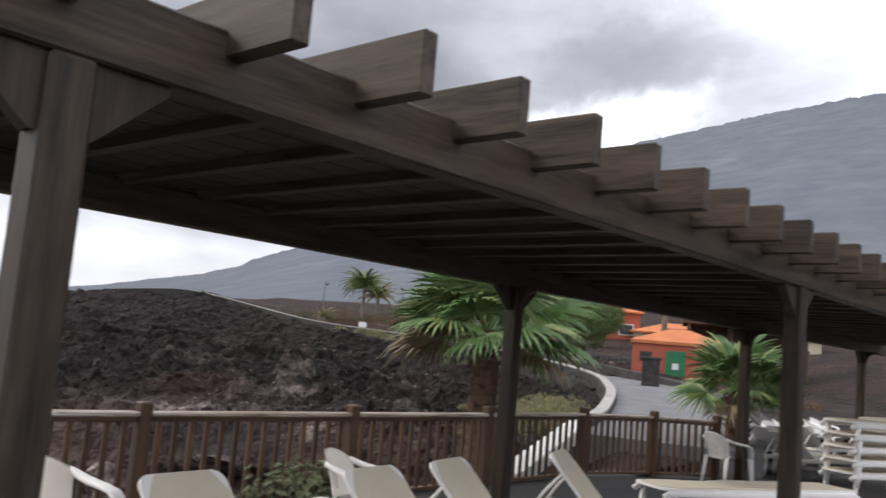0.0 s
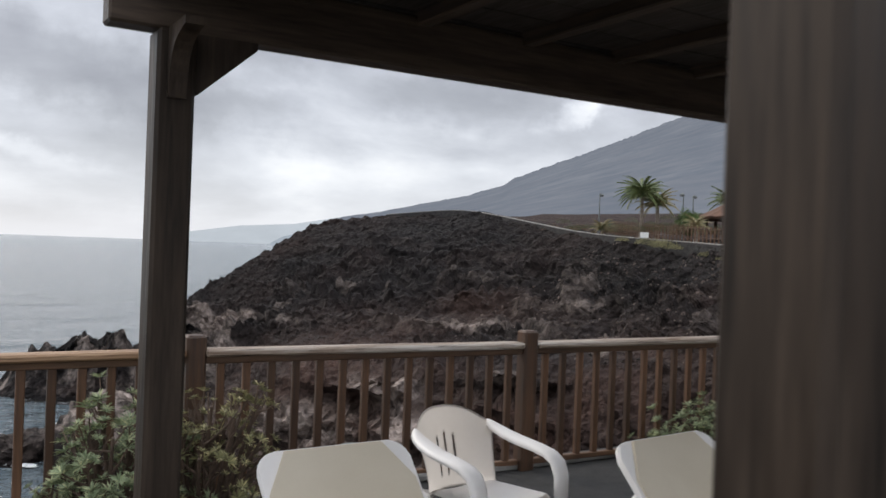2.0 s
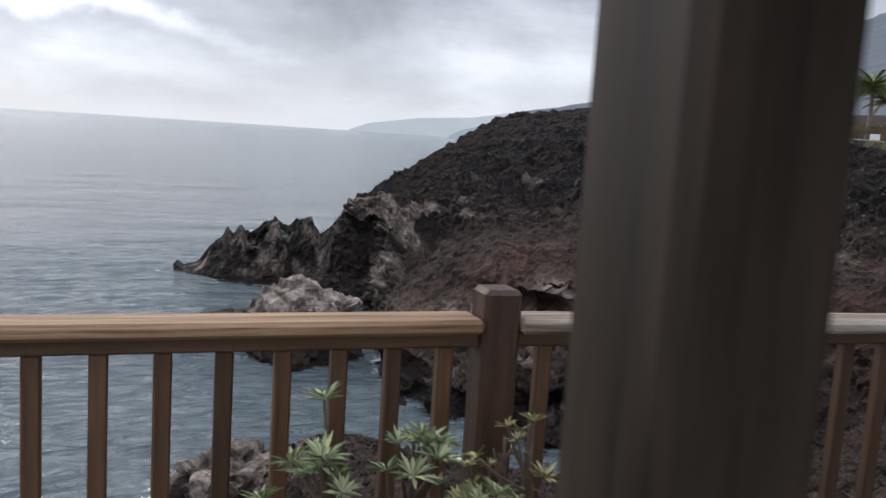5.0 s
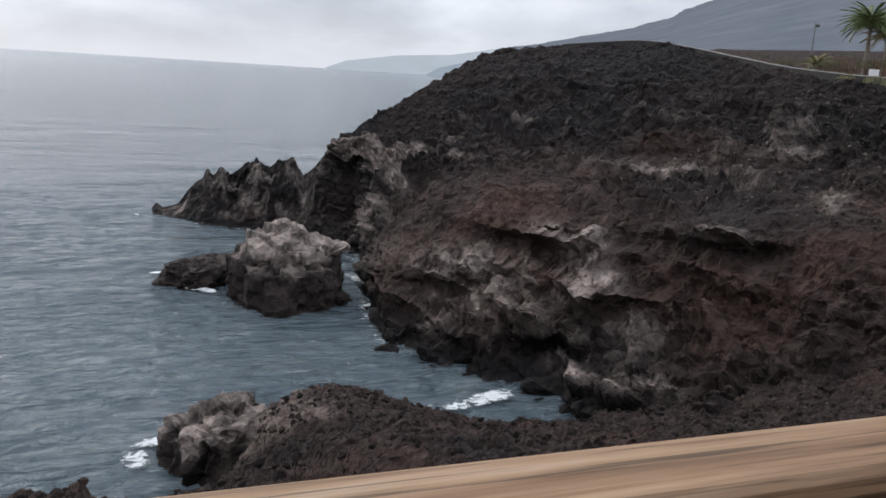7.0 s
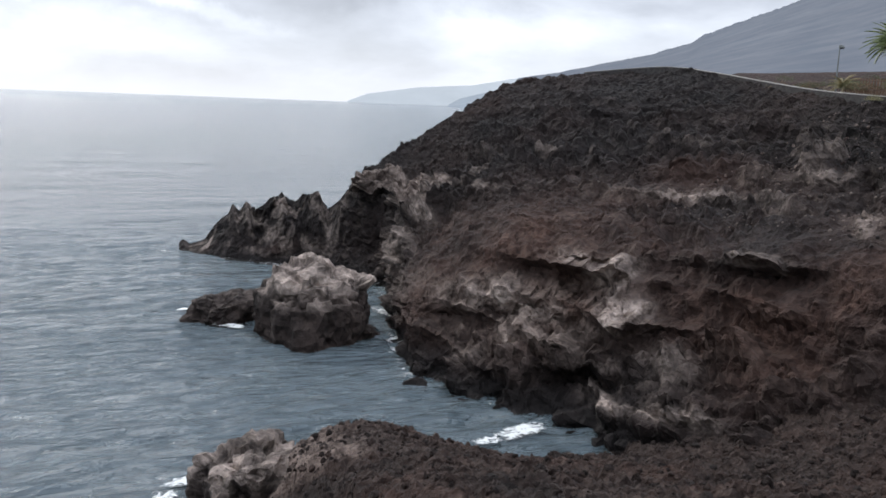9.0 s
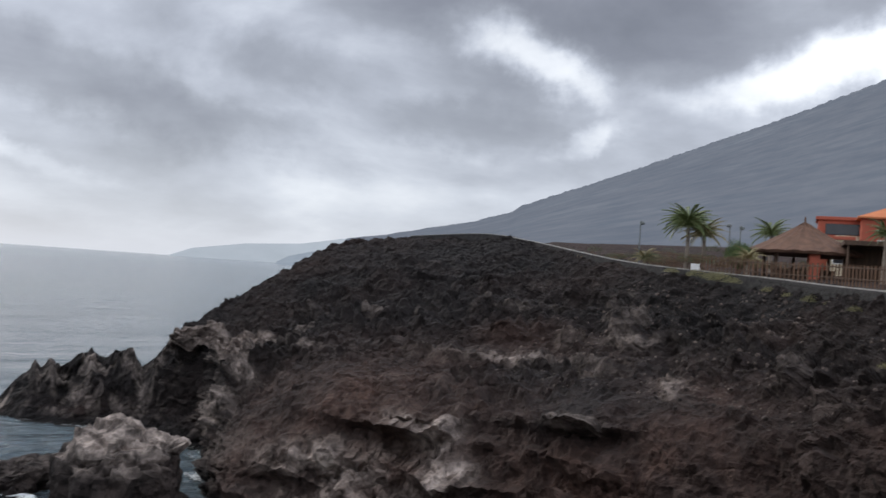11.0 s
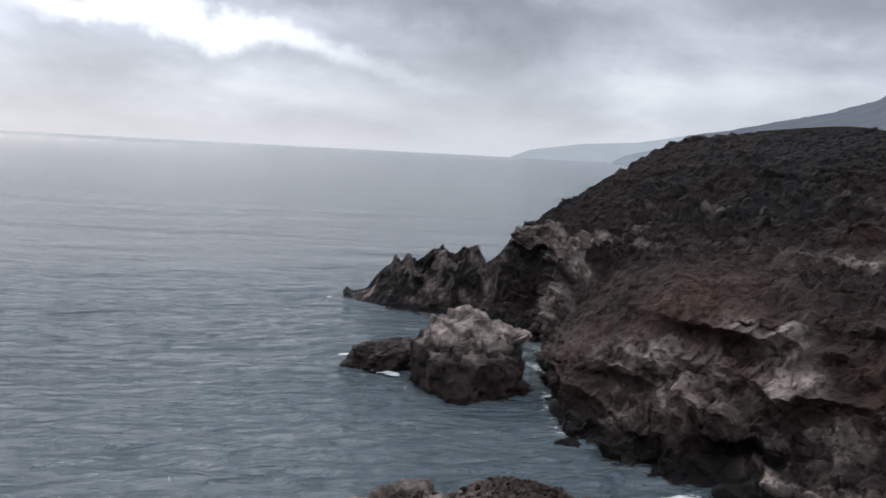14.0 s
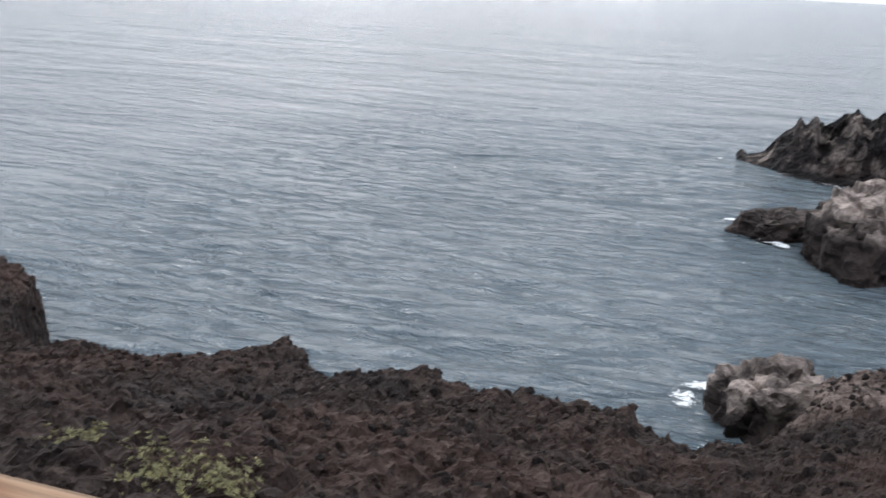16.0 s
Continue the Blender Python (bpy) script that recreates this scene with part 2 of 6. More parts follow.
def far_material(name, low, high, haze, haze_glow, scale):
    """Far land; its sea haze is put into the surface as an even glow."""
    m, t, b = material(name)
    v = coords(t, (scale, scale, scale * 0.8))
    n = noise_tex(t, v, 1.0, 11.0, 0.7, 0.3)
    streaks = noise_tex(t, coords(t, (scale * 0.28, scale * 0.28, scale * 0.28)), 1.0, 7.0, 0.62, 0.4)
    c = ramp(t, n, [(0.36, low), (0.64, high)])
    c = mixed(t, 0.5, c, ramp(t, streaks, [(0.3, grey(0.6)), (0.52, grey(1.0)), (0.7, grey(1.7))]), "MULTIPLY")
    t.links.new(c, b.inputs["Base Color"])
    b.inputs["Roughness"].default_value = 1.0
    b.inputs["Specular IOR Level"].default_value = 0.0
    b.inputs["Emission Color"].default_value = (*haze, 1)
    b.inputs["Emission Strength"].default_value = haze_glow
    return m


ROCK = lava("lava_rock", (0.017, 0.0142, 0.0138), (0.078, 0.043, 0.032), (0.42, 0.345, 0.30), 0.55)
CLINKER = lava("lava_clinker", (0.014, 0.0108, 0.0098), (0.064, 0.035, 0.026), (0.22, 0.17, 0.145), 1.2)
SEA = water()
FOAM = foam_material()
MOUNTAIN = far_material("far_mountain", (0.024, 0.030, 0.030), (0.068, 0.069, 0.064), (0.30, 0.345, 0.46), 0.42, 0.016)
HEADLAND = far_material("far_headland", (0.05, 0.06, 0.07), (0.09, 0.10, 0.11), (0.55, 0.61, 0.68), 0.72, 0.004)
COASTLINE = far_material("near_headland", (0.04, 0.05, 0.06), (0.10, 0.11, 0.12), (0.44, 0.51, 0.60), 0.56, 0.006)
PAVING = surface("dark_volcanic_paving", (0.018, 0.018, 0.018), (0.05, 0.048, 0.046), 6.0, (0.7, 0.95), 60.0, 0.5, 0.006)
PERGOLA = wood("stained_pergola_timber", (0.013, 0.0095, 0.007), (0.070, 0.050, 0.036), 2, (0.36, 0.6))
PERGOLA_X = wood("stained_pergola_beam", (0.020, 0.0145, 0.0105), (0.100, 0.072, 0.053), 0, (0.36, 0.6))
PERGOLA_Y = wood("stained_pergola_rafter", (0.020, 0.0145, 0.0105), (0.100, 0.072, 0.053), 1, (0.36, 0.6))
WEATHERED = wood("weathered_grey_timber", (0.08, 0.073, 0.066), (0.22, 0.205, 0.19), 1)
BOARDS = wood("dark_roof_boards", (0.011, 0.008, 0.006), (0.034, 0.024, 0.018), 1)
FENCE = wood("brown_fence_timber", (0.030, 0.014, 0.007), (0.150, 0.074, 0.037), 2, (0.45, 0.75), 0.4, 0.6)
FENCE_X = wood("brown_fence_rail", (0.05, 0.025, 0.013), (0.17, 0.090, 0.047), 0, (0.5, 0.75), 0.15)


def rail_wood(name, tones):
    """Weathered pine: long grain, dark checks and knots."""
    m, t, b = material(name)
    grain = noise_tex(t, coords(t, (0.9, 16, 16)), 1.0, 8.0, 0.62, 0.35)
    checks = noise_tex(t, coords(t, (1.4, 75, 75)), 1.0, 4.0, 0.7)
    c = ramp(t, grain, [(0.33, tones[0]), (0.47, tones[1]), (0.60, tones[2]), (0.7, tones[3])])
    c = mixed(t, 0.9, c, ramp(t, checks, [(0.36, grey(0.35)), (0.46, grey(1.0)), (0.7, grey(1.12))]), "MULTIPLY")
    knot = node(t, "ShaderNodeTexVoronoi", Scale=1.0)
    t.links.new(coords(t, (1.5, 7.5, 7.5)), knot.inputs["Vector"])
    c = mixed(t, 1.0, c, ramp(t, knot.outputs["Distance"], [(0.05, (0.28, 0.17, 0.10)), (0.13, (0.75, 0.62, 0.5)), (0.19, grey(1.0))]), "MULTIPLY")
    t.links.new(c, b.inputs["Base Color"])
    b.inputs["Roughness"].default_value = 0.7
    bump(t, b, checks, 0.6, 0.004)
    return m


RAILTOP = rail_wood("weathered_rail_cap", ((0.11, 0.054, 0.027), (0.25, 0.145, 0.078), (0.38, 0.245, 0.145), (0.45, 0.335, 0.235)))
for stained in (PERGOLA, PERGOLA_X, PERGOLA_Y):
    stained.node_tree.nodes["Principled BSDF"].inputs["Specular IOR Level"].default_value = 0.2
GREYRAIL = rail_wood("bleached_rail_cap", ((0.13, 0.080, 0.052), (0.28, 0.215, 0.165), (0.42, 0.37, 0.32), (0.52, 0.48, 0.44)))
PLASTIC = surface("white_plastic", (0.88, 0.845, 0.81), (0.92, 0.89, 0.86), 2.0, (0.3, 0.45), 60.0, 0.1, 0.001)
CANVAS = surface("beige_lounger_sheet", (0.60, 0.525, 0.40), (0.69, 0.615, 0.49), 2.5, (0.6, 0.75), 300.0, 0.25, 0.001)


# ---- mesh helpers ----
def part(name, bm, mat, parent=None, label=""):
    me = bpy.data.meshes.new(name)
    bm.normal_update()
    bm.to_mesh(me)
    bm.free()
    for one in mat if isinstance(mat, (list, tuple)) else [mat]:
        me.materials.append(one)
    ob = new(name, me)
    if parent is not None:
        ob.parent = parent
    if label:
        ob["label"] = label
    return ob


def thing(name, m, label, category, group="", kind=""):
    ob = new(name)
    ob.empty_display_size = 0.1
    ob.matrix_world = m
    return tagged(ob, label, category, group, kind)


def smooth(ob):
    for p in ob.data.polygons:
        p.use_smooth = True
    return ob


def block(bm, size, m=Matrix(), bevel=0.006):
    """A box with softened edges."""
    r = bmesh.ops.create_cube(bm, size=1.0, matrix=m @ Matrix.Diagonal((*size, 1)))
    if bevel:
        vs = set(r["verts"])
        es = [e for e in bm.edges if e.verts[0] in vs and e.verts[1] in vs]
        bmesh.ops.bevel(bm, geom=es, offset=bevel, segments=1, affect="EDGES")
    return bm


def block_bm(size, m=Matrix(), bevel=0.006):
    return block(bmesh.new(), size, m, bevel)


def move(x, y, z):
    return Matrix.Translation((x, y, z))


def lathe(bm, profile, sides=24, m=Matrix()):
    """A turned shape from (radius, height) pairs."""
    rings = []
    for r, z in profile:
        rings.append([bm.verts.new(m @ Vector((r * math.cos(2 * math.pi * i / sides), r * math.sin(2 * math.pi * i / sides), z)))
                      for i in range(sides)])
    for a, b in zip(rings, rings[1:]):
        for i in range(sides):
            j = (i + 1) % sides
            bm.faces.new((a[i], a[j], b[j], b[i]))
    bm.faces.new(list(reversed(rings[0])))
    bm.faces.new(rings[-1])
    return bm


def tube(bm, pts, radii, sides=8):
    """A round bar through points."""
    pts = [Vector(p) for p in pts]
    rings = []
    side = None
    for i, p in enumerate(pts):
        d = (pts[min(i + 1, len(pts) - 1)] - pts[max(i - 1, 0)]).normalized()
        if side is None:
            side = d.orthogonal().normalized()
        side = (side - d * side.dot(d)).normalized()
        up = d.cross(side)
        r = radii[i] if isinstance(radii, (list, tuple)) else radii
        rings.append([bm.verts.new(p + side * r * math.cos(2 * math.pi * k / sides) + up * r * math.sin(2 * math.pi * k / sides))
                      for k in range(sides)])
    for a, b in zip(rings, rings[1:]):
        for k in range(sides):
            j = (k + 1) % sides
            bm.faces.new((a[k], a[j], b[j], b[k]))
    bm.faces.new(list(reversed(rings[0])))
    bm.faces.new(rings[-1])
    return bm


# ---- fields of noise, for ground and rock ----
def lattice(ix, iy, iz, seed):
    h = (ix * 374761393 + iy * 668265263 + iz * 2147483647 + seed * 974634777) & 0xFFFFFFFF
    h = ((h ^ (h >> 13)) * 1274126177) & 0xFFFFFFFF
    return ((h ^ (h >> 16)) & 0xFFFF) / 65535.0 * 2 - 1


def value_noise(p, seed=0):
    i = np.floor(p).astype(np.int64)
    f = p - i
    f = f * f * (3 - 2 * f)
    out = np.zeros(len(p))
    for dx in (0, 1):
        for dy in (0, 1):
            for dz in (0, 1):
                w = (f[:, 0] if dx else 1 - f[:, 0]) * (f[:, 1] if dy else 1 - f[:, 1]) * (f[:, 2] if dz else 1 - f[:, 2])
                out += w * lattice(i[:, 0] + dx, i[:, 1] + dy, i[:, 2] + dz, seed)
    return out


def fbm(p, octaves=5, gain=0.5, seed=0, ridged=False):
    out, amp, total = np.zeros(len(p)), 1.0, 0.0
    for k in range(octaves):
        n = value_noise(p * 2.03 ** k + k * 17.3, seed + k)
        out += amp * ((1 - np.abs(n)) * 2 - 1 if ridged else n)
        total += amp
        amp *= gain
    return out / total


def blocks(p, seed):
    """Broken blocks: for each point the random height of its block and the width to the next joint."""
    i = np.floor(p).astype(np.int64)
    d1, d2, tone = np.full(len(p), 9.0), np.full(len(p), 9.0), np.zeros(len(p))
    for dx in (-1, 0, 1):
        for dy in (-1, 0, 1):
            for dz in (-1, 0, 1):
                c = i + np.array([dx, dy, dz])
                j = np.stack([lattice(c[:, 0], c[:, 1], c[:, 2], seed + k) for k in (1, 2, 3)], 1) * 0.42 + 0.5
                d = np.linalg.norm(c + j - p, axis=1)
                near = d < d1
                d2 = np.where(near, d1, np.minimum(d2, d))
                tone = np.where(near, lattice(c[:, 0], c[:, 1], c[:, 2], seed + 4), tone)
                d1 = np.where(near, d, d1)
    return tone, np.clip((d2 - d1) * 2.5, 0, 1)


def curve_rows(pts, n):
    """Smooth resampling of control points (k, 3) to n points, keeping even steps in the control index."""
    p = np.array(pts, float)
    k = len(p)
    u = np.linspace(0, k - 1, n)
    i = np.clip(np.floor(u).astype(int), 0, k - 2)
    f = (u - i)[:, None]
    g = lambda j: p[np.clip(j, 0, k - 1)]
    a, b, c, d = g(i - 1), g(i), g(i + 1), g(i + 2)
    return 0.5 * (2 * b + (c - a) * f + (2 * a - 5 * b + 4 * c - d) * f ** 2 + (3 * b - a - 3 * c + d) * f ** 3)


def grid_object(name, P, mat, strata=None, flip=False):
    """A sheet from an (n, m, 3) array of points."""
    n, m = P.shape[:2]
    idx = np.arange(n * m).reshape(n, m)
    q = np.stack([idx[:-1, :-1], idx[1:, :-1], idx[1:, 1:], idx[:-1, 1:]], -1).reshape(-1, 4)
    if flip:
        q = q[:, ::-1]
    me = bpy.data.meshes.new(name)
    me.from_pydata(P.reshape(-1, 3).tolist(), [], q.tolist())
    me.materials.append(mat)
    if strata is not None:
        at = me.color_attributes.new("strata", "FLOAT_COLOR", "POINT")
        at.data.foreach_set("color", np.concatenate([strata.reshape(-1, 3), np.ones((n * m, 1))], 1).astype(np.float32).ravel())
    me.update()
    return new(name, me)


def normals_of(P):
    du = np.gradient(P, axis=0)
    dv = np.gradient(P, axis=1)
    n = np.cross(du, dv)
    return n / (np.linalg.norm(n, axis=2, keepdims=True) + 1e-9)

# ---- large structure: sea, coast, mountain ----
SEA_Z = -11.8


def make_sea():
    xs = np.concatenate([-np.geomspace(4900, 40, 30), np.linspace(-38, 40, 420), np.linspace(42, 60, 10), np.geomspace(65, 4900, 30)])
    ys = np.concatenate([np.linspace(-200, 20, 4), np.linspace(24, 120, 560), np.geomspace(125, 4900, 40)])
    X, Y = np.meshgrid(xs, ys, indexing="ij")
    flat = np.stack([X * 0.42 + 0.12 * Y, Y * 0.85 - 0.1 * X, 0 * X], -1).reshape(-1, 3)
    chop = fbm(flat, 3, 0.55, 83).reshape(X.shape)
    near = np.clip((112 - Y) / 40, 0, 1) * np.clip((X + 38) / 12, 0, 1) * np.clip((40 - X) / 8, 0, 1) * np.clip((Y - 24) / 4, 0, 1)
    ob = smooth(grid_object("water", np.stack([X, Y, SEA_Z - 0.14 * near * (1 - chop)], -1), SEA))
    tagged(ob, "grey-blue choppy sea under an overcast sky", "sea", kind="structure")


make_sea()

# contour lines of the bay's far side, from the headland's tip round to the terrace
SHORE = [(5.2, 82.8, -12.4), (8.5, 78.6, -12.6), (11.6, 75.7, -12.6), (13.2, 74.9, -12.6), (15.9, 74.4, -12.6), (17.5, 69.9, -12.6), (18.1, 64.5, -12.6), (13.9, 46.5, -12.6), (14.8, 43.5, -12.6), (16.3, 40.7, -12.6), (18.2, 38.2, -12.6), (19.4, 34.0, -12.6), (20.7, 30.4, -12.2), (21.5, 27.0, -11.0), (21.9, 23.6, -9.6), (20.8, 18.6, -7.6), (16.8, 13.6, -5.6), (12.0, 9.2, -3.2), (8.2, 6.9, -2.0)]
FOOT = [(5.3, 83.3, -12.0), (8.6, 79.6, -11.5), (11.9, 77.1, -11.0), (13.6, 76.9, -11.0), (16.2, 75.3, -11.0), (18.0, 71.8, -10.0), (18.9, 67.4, -9.6), (15.6, 51.7, -10.0), (17.3, 50.1, -8.4), (19.6, 48.0, -6.5), (21.8, 44.7, -5.8), (24.7, 41.8, -5.2), (26.3, 36.8, -4.9), (27.1, 31.9, -5.0), (28.0, 27.9, -4.3), (26.4, 21.4, -3.2), (21.6, 15.2, -2.6), (14.0, 9.6, -2.2), (9.2, 6.9, -1.5)]
LEDGE = [(5.3, 83.8, -11.8), (8.7, 80.6, -10.5), (12.1, 78.6, -9.5), (13.8, 77.8, -9.4), (16.4, 76.3, -9.6), (18.5, 73.7, -7.0), (19.8, 70.3, -6.2), (19.0, 62.2, -6.5), (22.2, 63.2, -4.9), (25.2, 60.8, -3.2), (29.4, 58.8, -2.8), (33.7, 55.0, -2.0), (36.6, 49.1, -1.6), (36.5, 41.0, -1.4), (34.3, 32.8, -1.5), (29.8, 23.4, -1.0), (24.4, 16.3, -1.2), (15.4, 10.0, -1.2), (10.2, 6.9, -1.0)]
UPPER = [(5.3, 84.3, -11.7), (8.8, 81.6, -9.6), (12.3, 80.1, -7.8), (14.0, 79.3, -7.6), (16.6, 77.3, -8.2), (18.8, 74.7, -5.0), (20.9, 74.1, -4.0), (22.6, 73.6, -4.4), (26.0, 73.5, -2.6), (30.5, 72.7, -0.2), (35.6, 70.2, 1.3), (40.4, 65.0, 1.6), (42.4, 56.0, 1.0), (41.5, 45.8, 0.5), (39.1, 36.5, -0.3), (32.4, 24.9, -0.5), (26.3, 17.1, -0.4), (16.4, 10.2, -0.5), (11.2, 6.9, -0.5)]
CREST = [(5.3, 84.8, -11.6), (8.9, 82.6, -8.5), (12.5, 81.1, -7.7), (14.3, 80.8, -7.3), (16.8, 78.3, -7.7), (19.3, 76.6, -4.6), (22.6, 79.9, -3.0), (25.4, 82.2, -1.6), (29.8, 83.8, 0.6), (36.6, 86.4, 3.6), (43.2, 84.3, 4.75), (47.7, 75.8, 5.55), (48.2, 62.9, 3.95), (45.8, 50.0, 2.72), (44.6, 40.8, 2.25), (36.8, 27.4, 1.6), (30.0, 18.6, 1.0), (17.9, 10.5, 0.3), (13.2, 6.9, 0.0)]
BACK = [(5.4, 86.8, -13.0), (9.3, 86.5, -13.0), (13.2, 86.0, -13.0), (15.1, 85.7, -13.0), (18.3, 85.1, -13.0), (22.3, 88.3, -12.0), (26.5, 93.3, -10.0), (30.3, 97.4, -7.0), (35.4, 98.8, -5.0), (42.7, 100.1, -1.0), (52.8, 101.9, 4.0), (60.0, 94.0, 6.0), (64.2, 82.0, 5.0), (66.0, 69.5, 4.0), (68.2, 59.3, 3.5), (61.9, 41.9, 3.0), (56.9, 29.4, 2.4), (45.3, 16.3, 1.2), (31.2, 6.9, 0.6)]


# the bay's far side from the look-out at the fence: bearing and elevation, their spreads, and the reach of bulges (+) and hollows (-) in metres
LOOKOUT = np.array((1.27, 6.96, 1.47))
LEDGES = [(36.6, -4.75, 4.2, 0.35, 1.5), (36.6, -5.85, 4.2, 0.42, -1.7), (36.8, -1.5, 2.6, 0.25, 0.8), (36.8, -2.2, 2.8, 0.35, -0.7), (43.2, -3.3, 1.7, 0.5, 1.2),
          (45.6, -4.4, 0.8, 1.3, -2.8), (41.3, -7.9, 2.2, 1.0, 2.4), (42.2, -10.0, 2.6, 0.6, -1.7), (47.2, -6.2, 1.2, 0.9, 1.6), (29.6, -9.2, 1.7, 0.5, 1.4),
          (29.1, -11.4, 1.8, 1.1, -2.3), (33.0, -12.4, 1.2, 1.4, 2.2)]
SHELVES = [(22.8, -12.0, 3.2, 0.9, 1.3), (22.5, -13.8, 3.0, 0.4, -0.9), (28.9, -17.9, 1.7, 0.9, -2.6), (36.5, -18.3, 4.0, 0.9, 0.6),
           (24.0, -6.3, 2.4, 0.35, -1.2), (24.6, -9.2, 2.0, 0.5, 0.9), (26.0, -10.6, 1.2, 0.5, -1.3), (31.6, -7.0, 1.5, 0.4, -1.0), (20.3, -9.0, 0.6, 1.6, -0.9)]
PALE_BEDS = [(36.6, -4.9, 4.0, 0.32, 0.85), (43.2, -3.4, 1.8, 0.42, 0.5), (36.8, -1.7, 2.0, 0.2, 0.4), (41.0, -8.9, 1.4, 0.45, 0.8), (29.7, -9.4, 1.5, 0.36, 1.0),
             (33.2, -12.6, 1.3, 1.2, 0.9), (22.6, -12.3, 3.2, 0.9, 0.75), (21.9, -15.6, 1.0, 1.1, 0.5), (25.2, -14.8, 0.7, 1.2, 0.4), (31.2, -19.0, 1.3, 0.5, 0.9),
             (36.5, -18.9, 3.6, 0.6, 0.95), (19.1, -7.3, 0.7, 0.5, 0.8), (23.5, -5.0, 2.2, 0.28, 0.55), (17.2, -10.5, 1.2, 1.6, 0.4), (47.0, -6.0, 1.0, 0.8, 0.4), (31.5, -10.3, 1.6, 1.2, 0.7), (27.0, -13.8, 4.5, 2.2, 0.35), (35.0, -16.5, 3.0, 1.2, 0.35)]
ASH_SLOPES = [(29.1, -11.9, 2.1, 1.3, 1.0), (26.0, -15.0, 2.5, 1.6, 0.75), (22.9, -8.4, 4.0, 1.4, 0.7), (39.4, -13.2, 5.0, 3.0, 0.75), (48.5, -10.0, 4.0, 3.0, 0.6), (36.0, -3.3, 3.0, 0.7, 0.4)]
# the skyline from the look-out: the toothed point, the notch behind it, then the shoulder and the flat crest
SKYLINE = [(3.4, -9.9), (4.5, -9.3), (5.2, -8.3), (5.6, -7.9), (6.1, -7.5), (6.35, -6.85), (6.75, -7.4), (7.2, -6.75), (7.8, -7.25), (8.4, -6.9), (8.8, -6.4),
           (9.2, -6.45), (9.45, -6.05), (9.8, -6.5), (10.4, -6.65), (10.9, -6.15), (11.3, -6.2), (11.85, -5.95), (12.1, -6.6), (12.5, -7.15), (13.1, -6.7), (13.7, -5.9),
           (14.2, -4.7), (14.5, -4.5), (15.9, -4.05), (16.25, -3.45), (17.2, -2.75), (18.1, -2.4), (19.5, -1.4), (21.6, 0.0), (23.0, 0.95), (24.7, 1.7), (28.0, 2.1), (31.0, 2.4), (35.6, 2.72)]


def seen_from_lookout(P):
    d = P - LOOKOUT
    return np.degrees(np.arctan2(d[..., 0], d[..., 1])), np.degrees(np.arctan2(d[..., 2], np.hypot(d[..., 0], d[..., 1])))


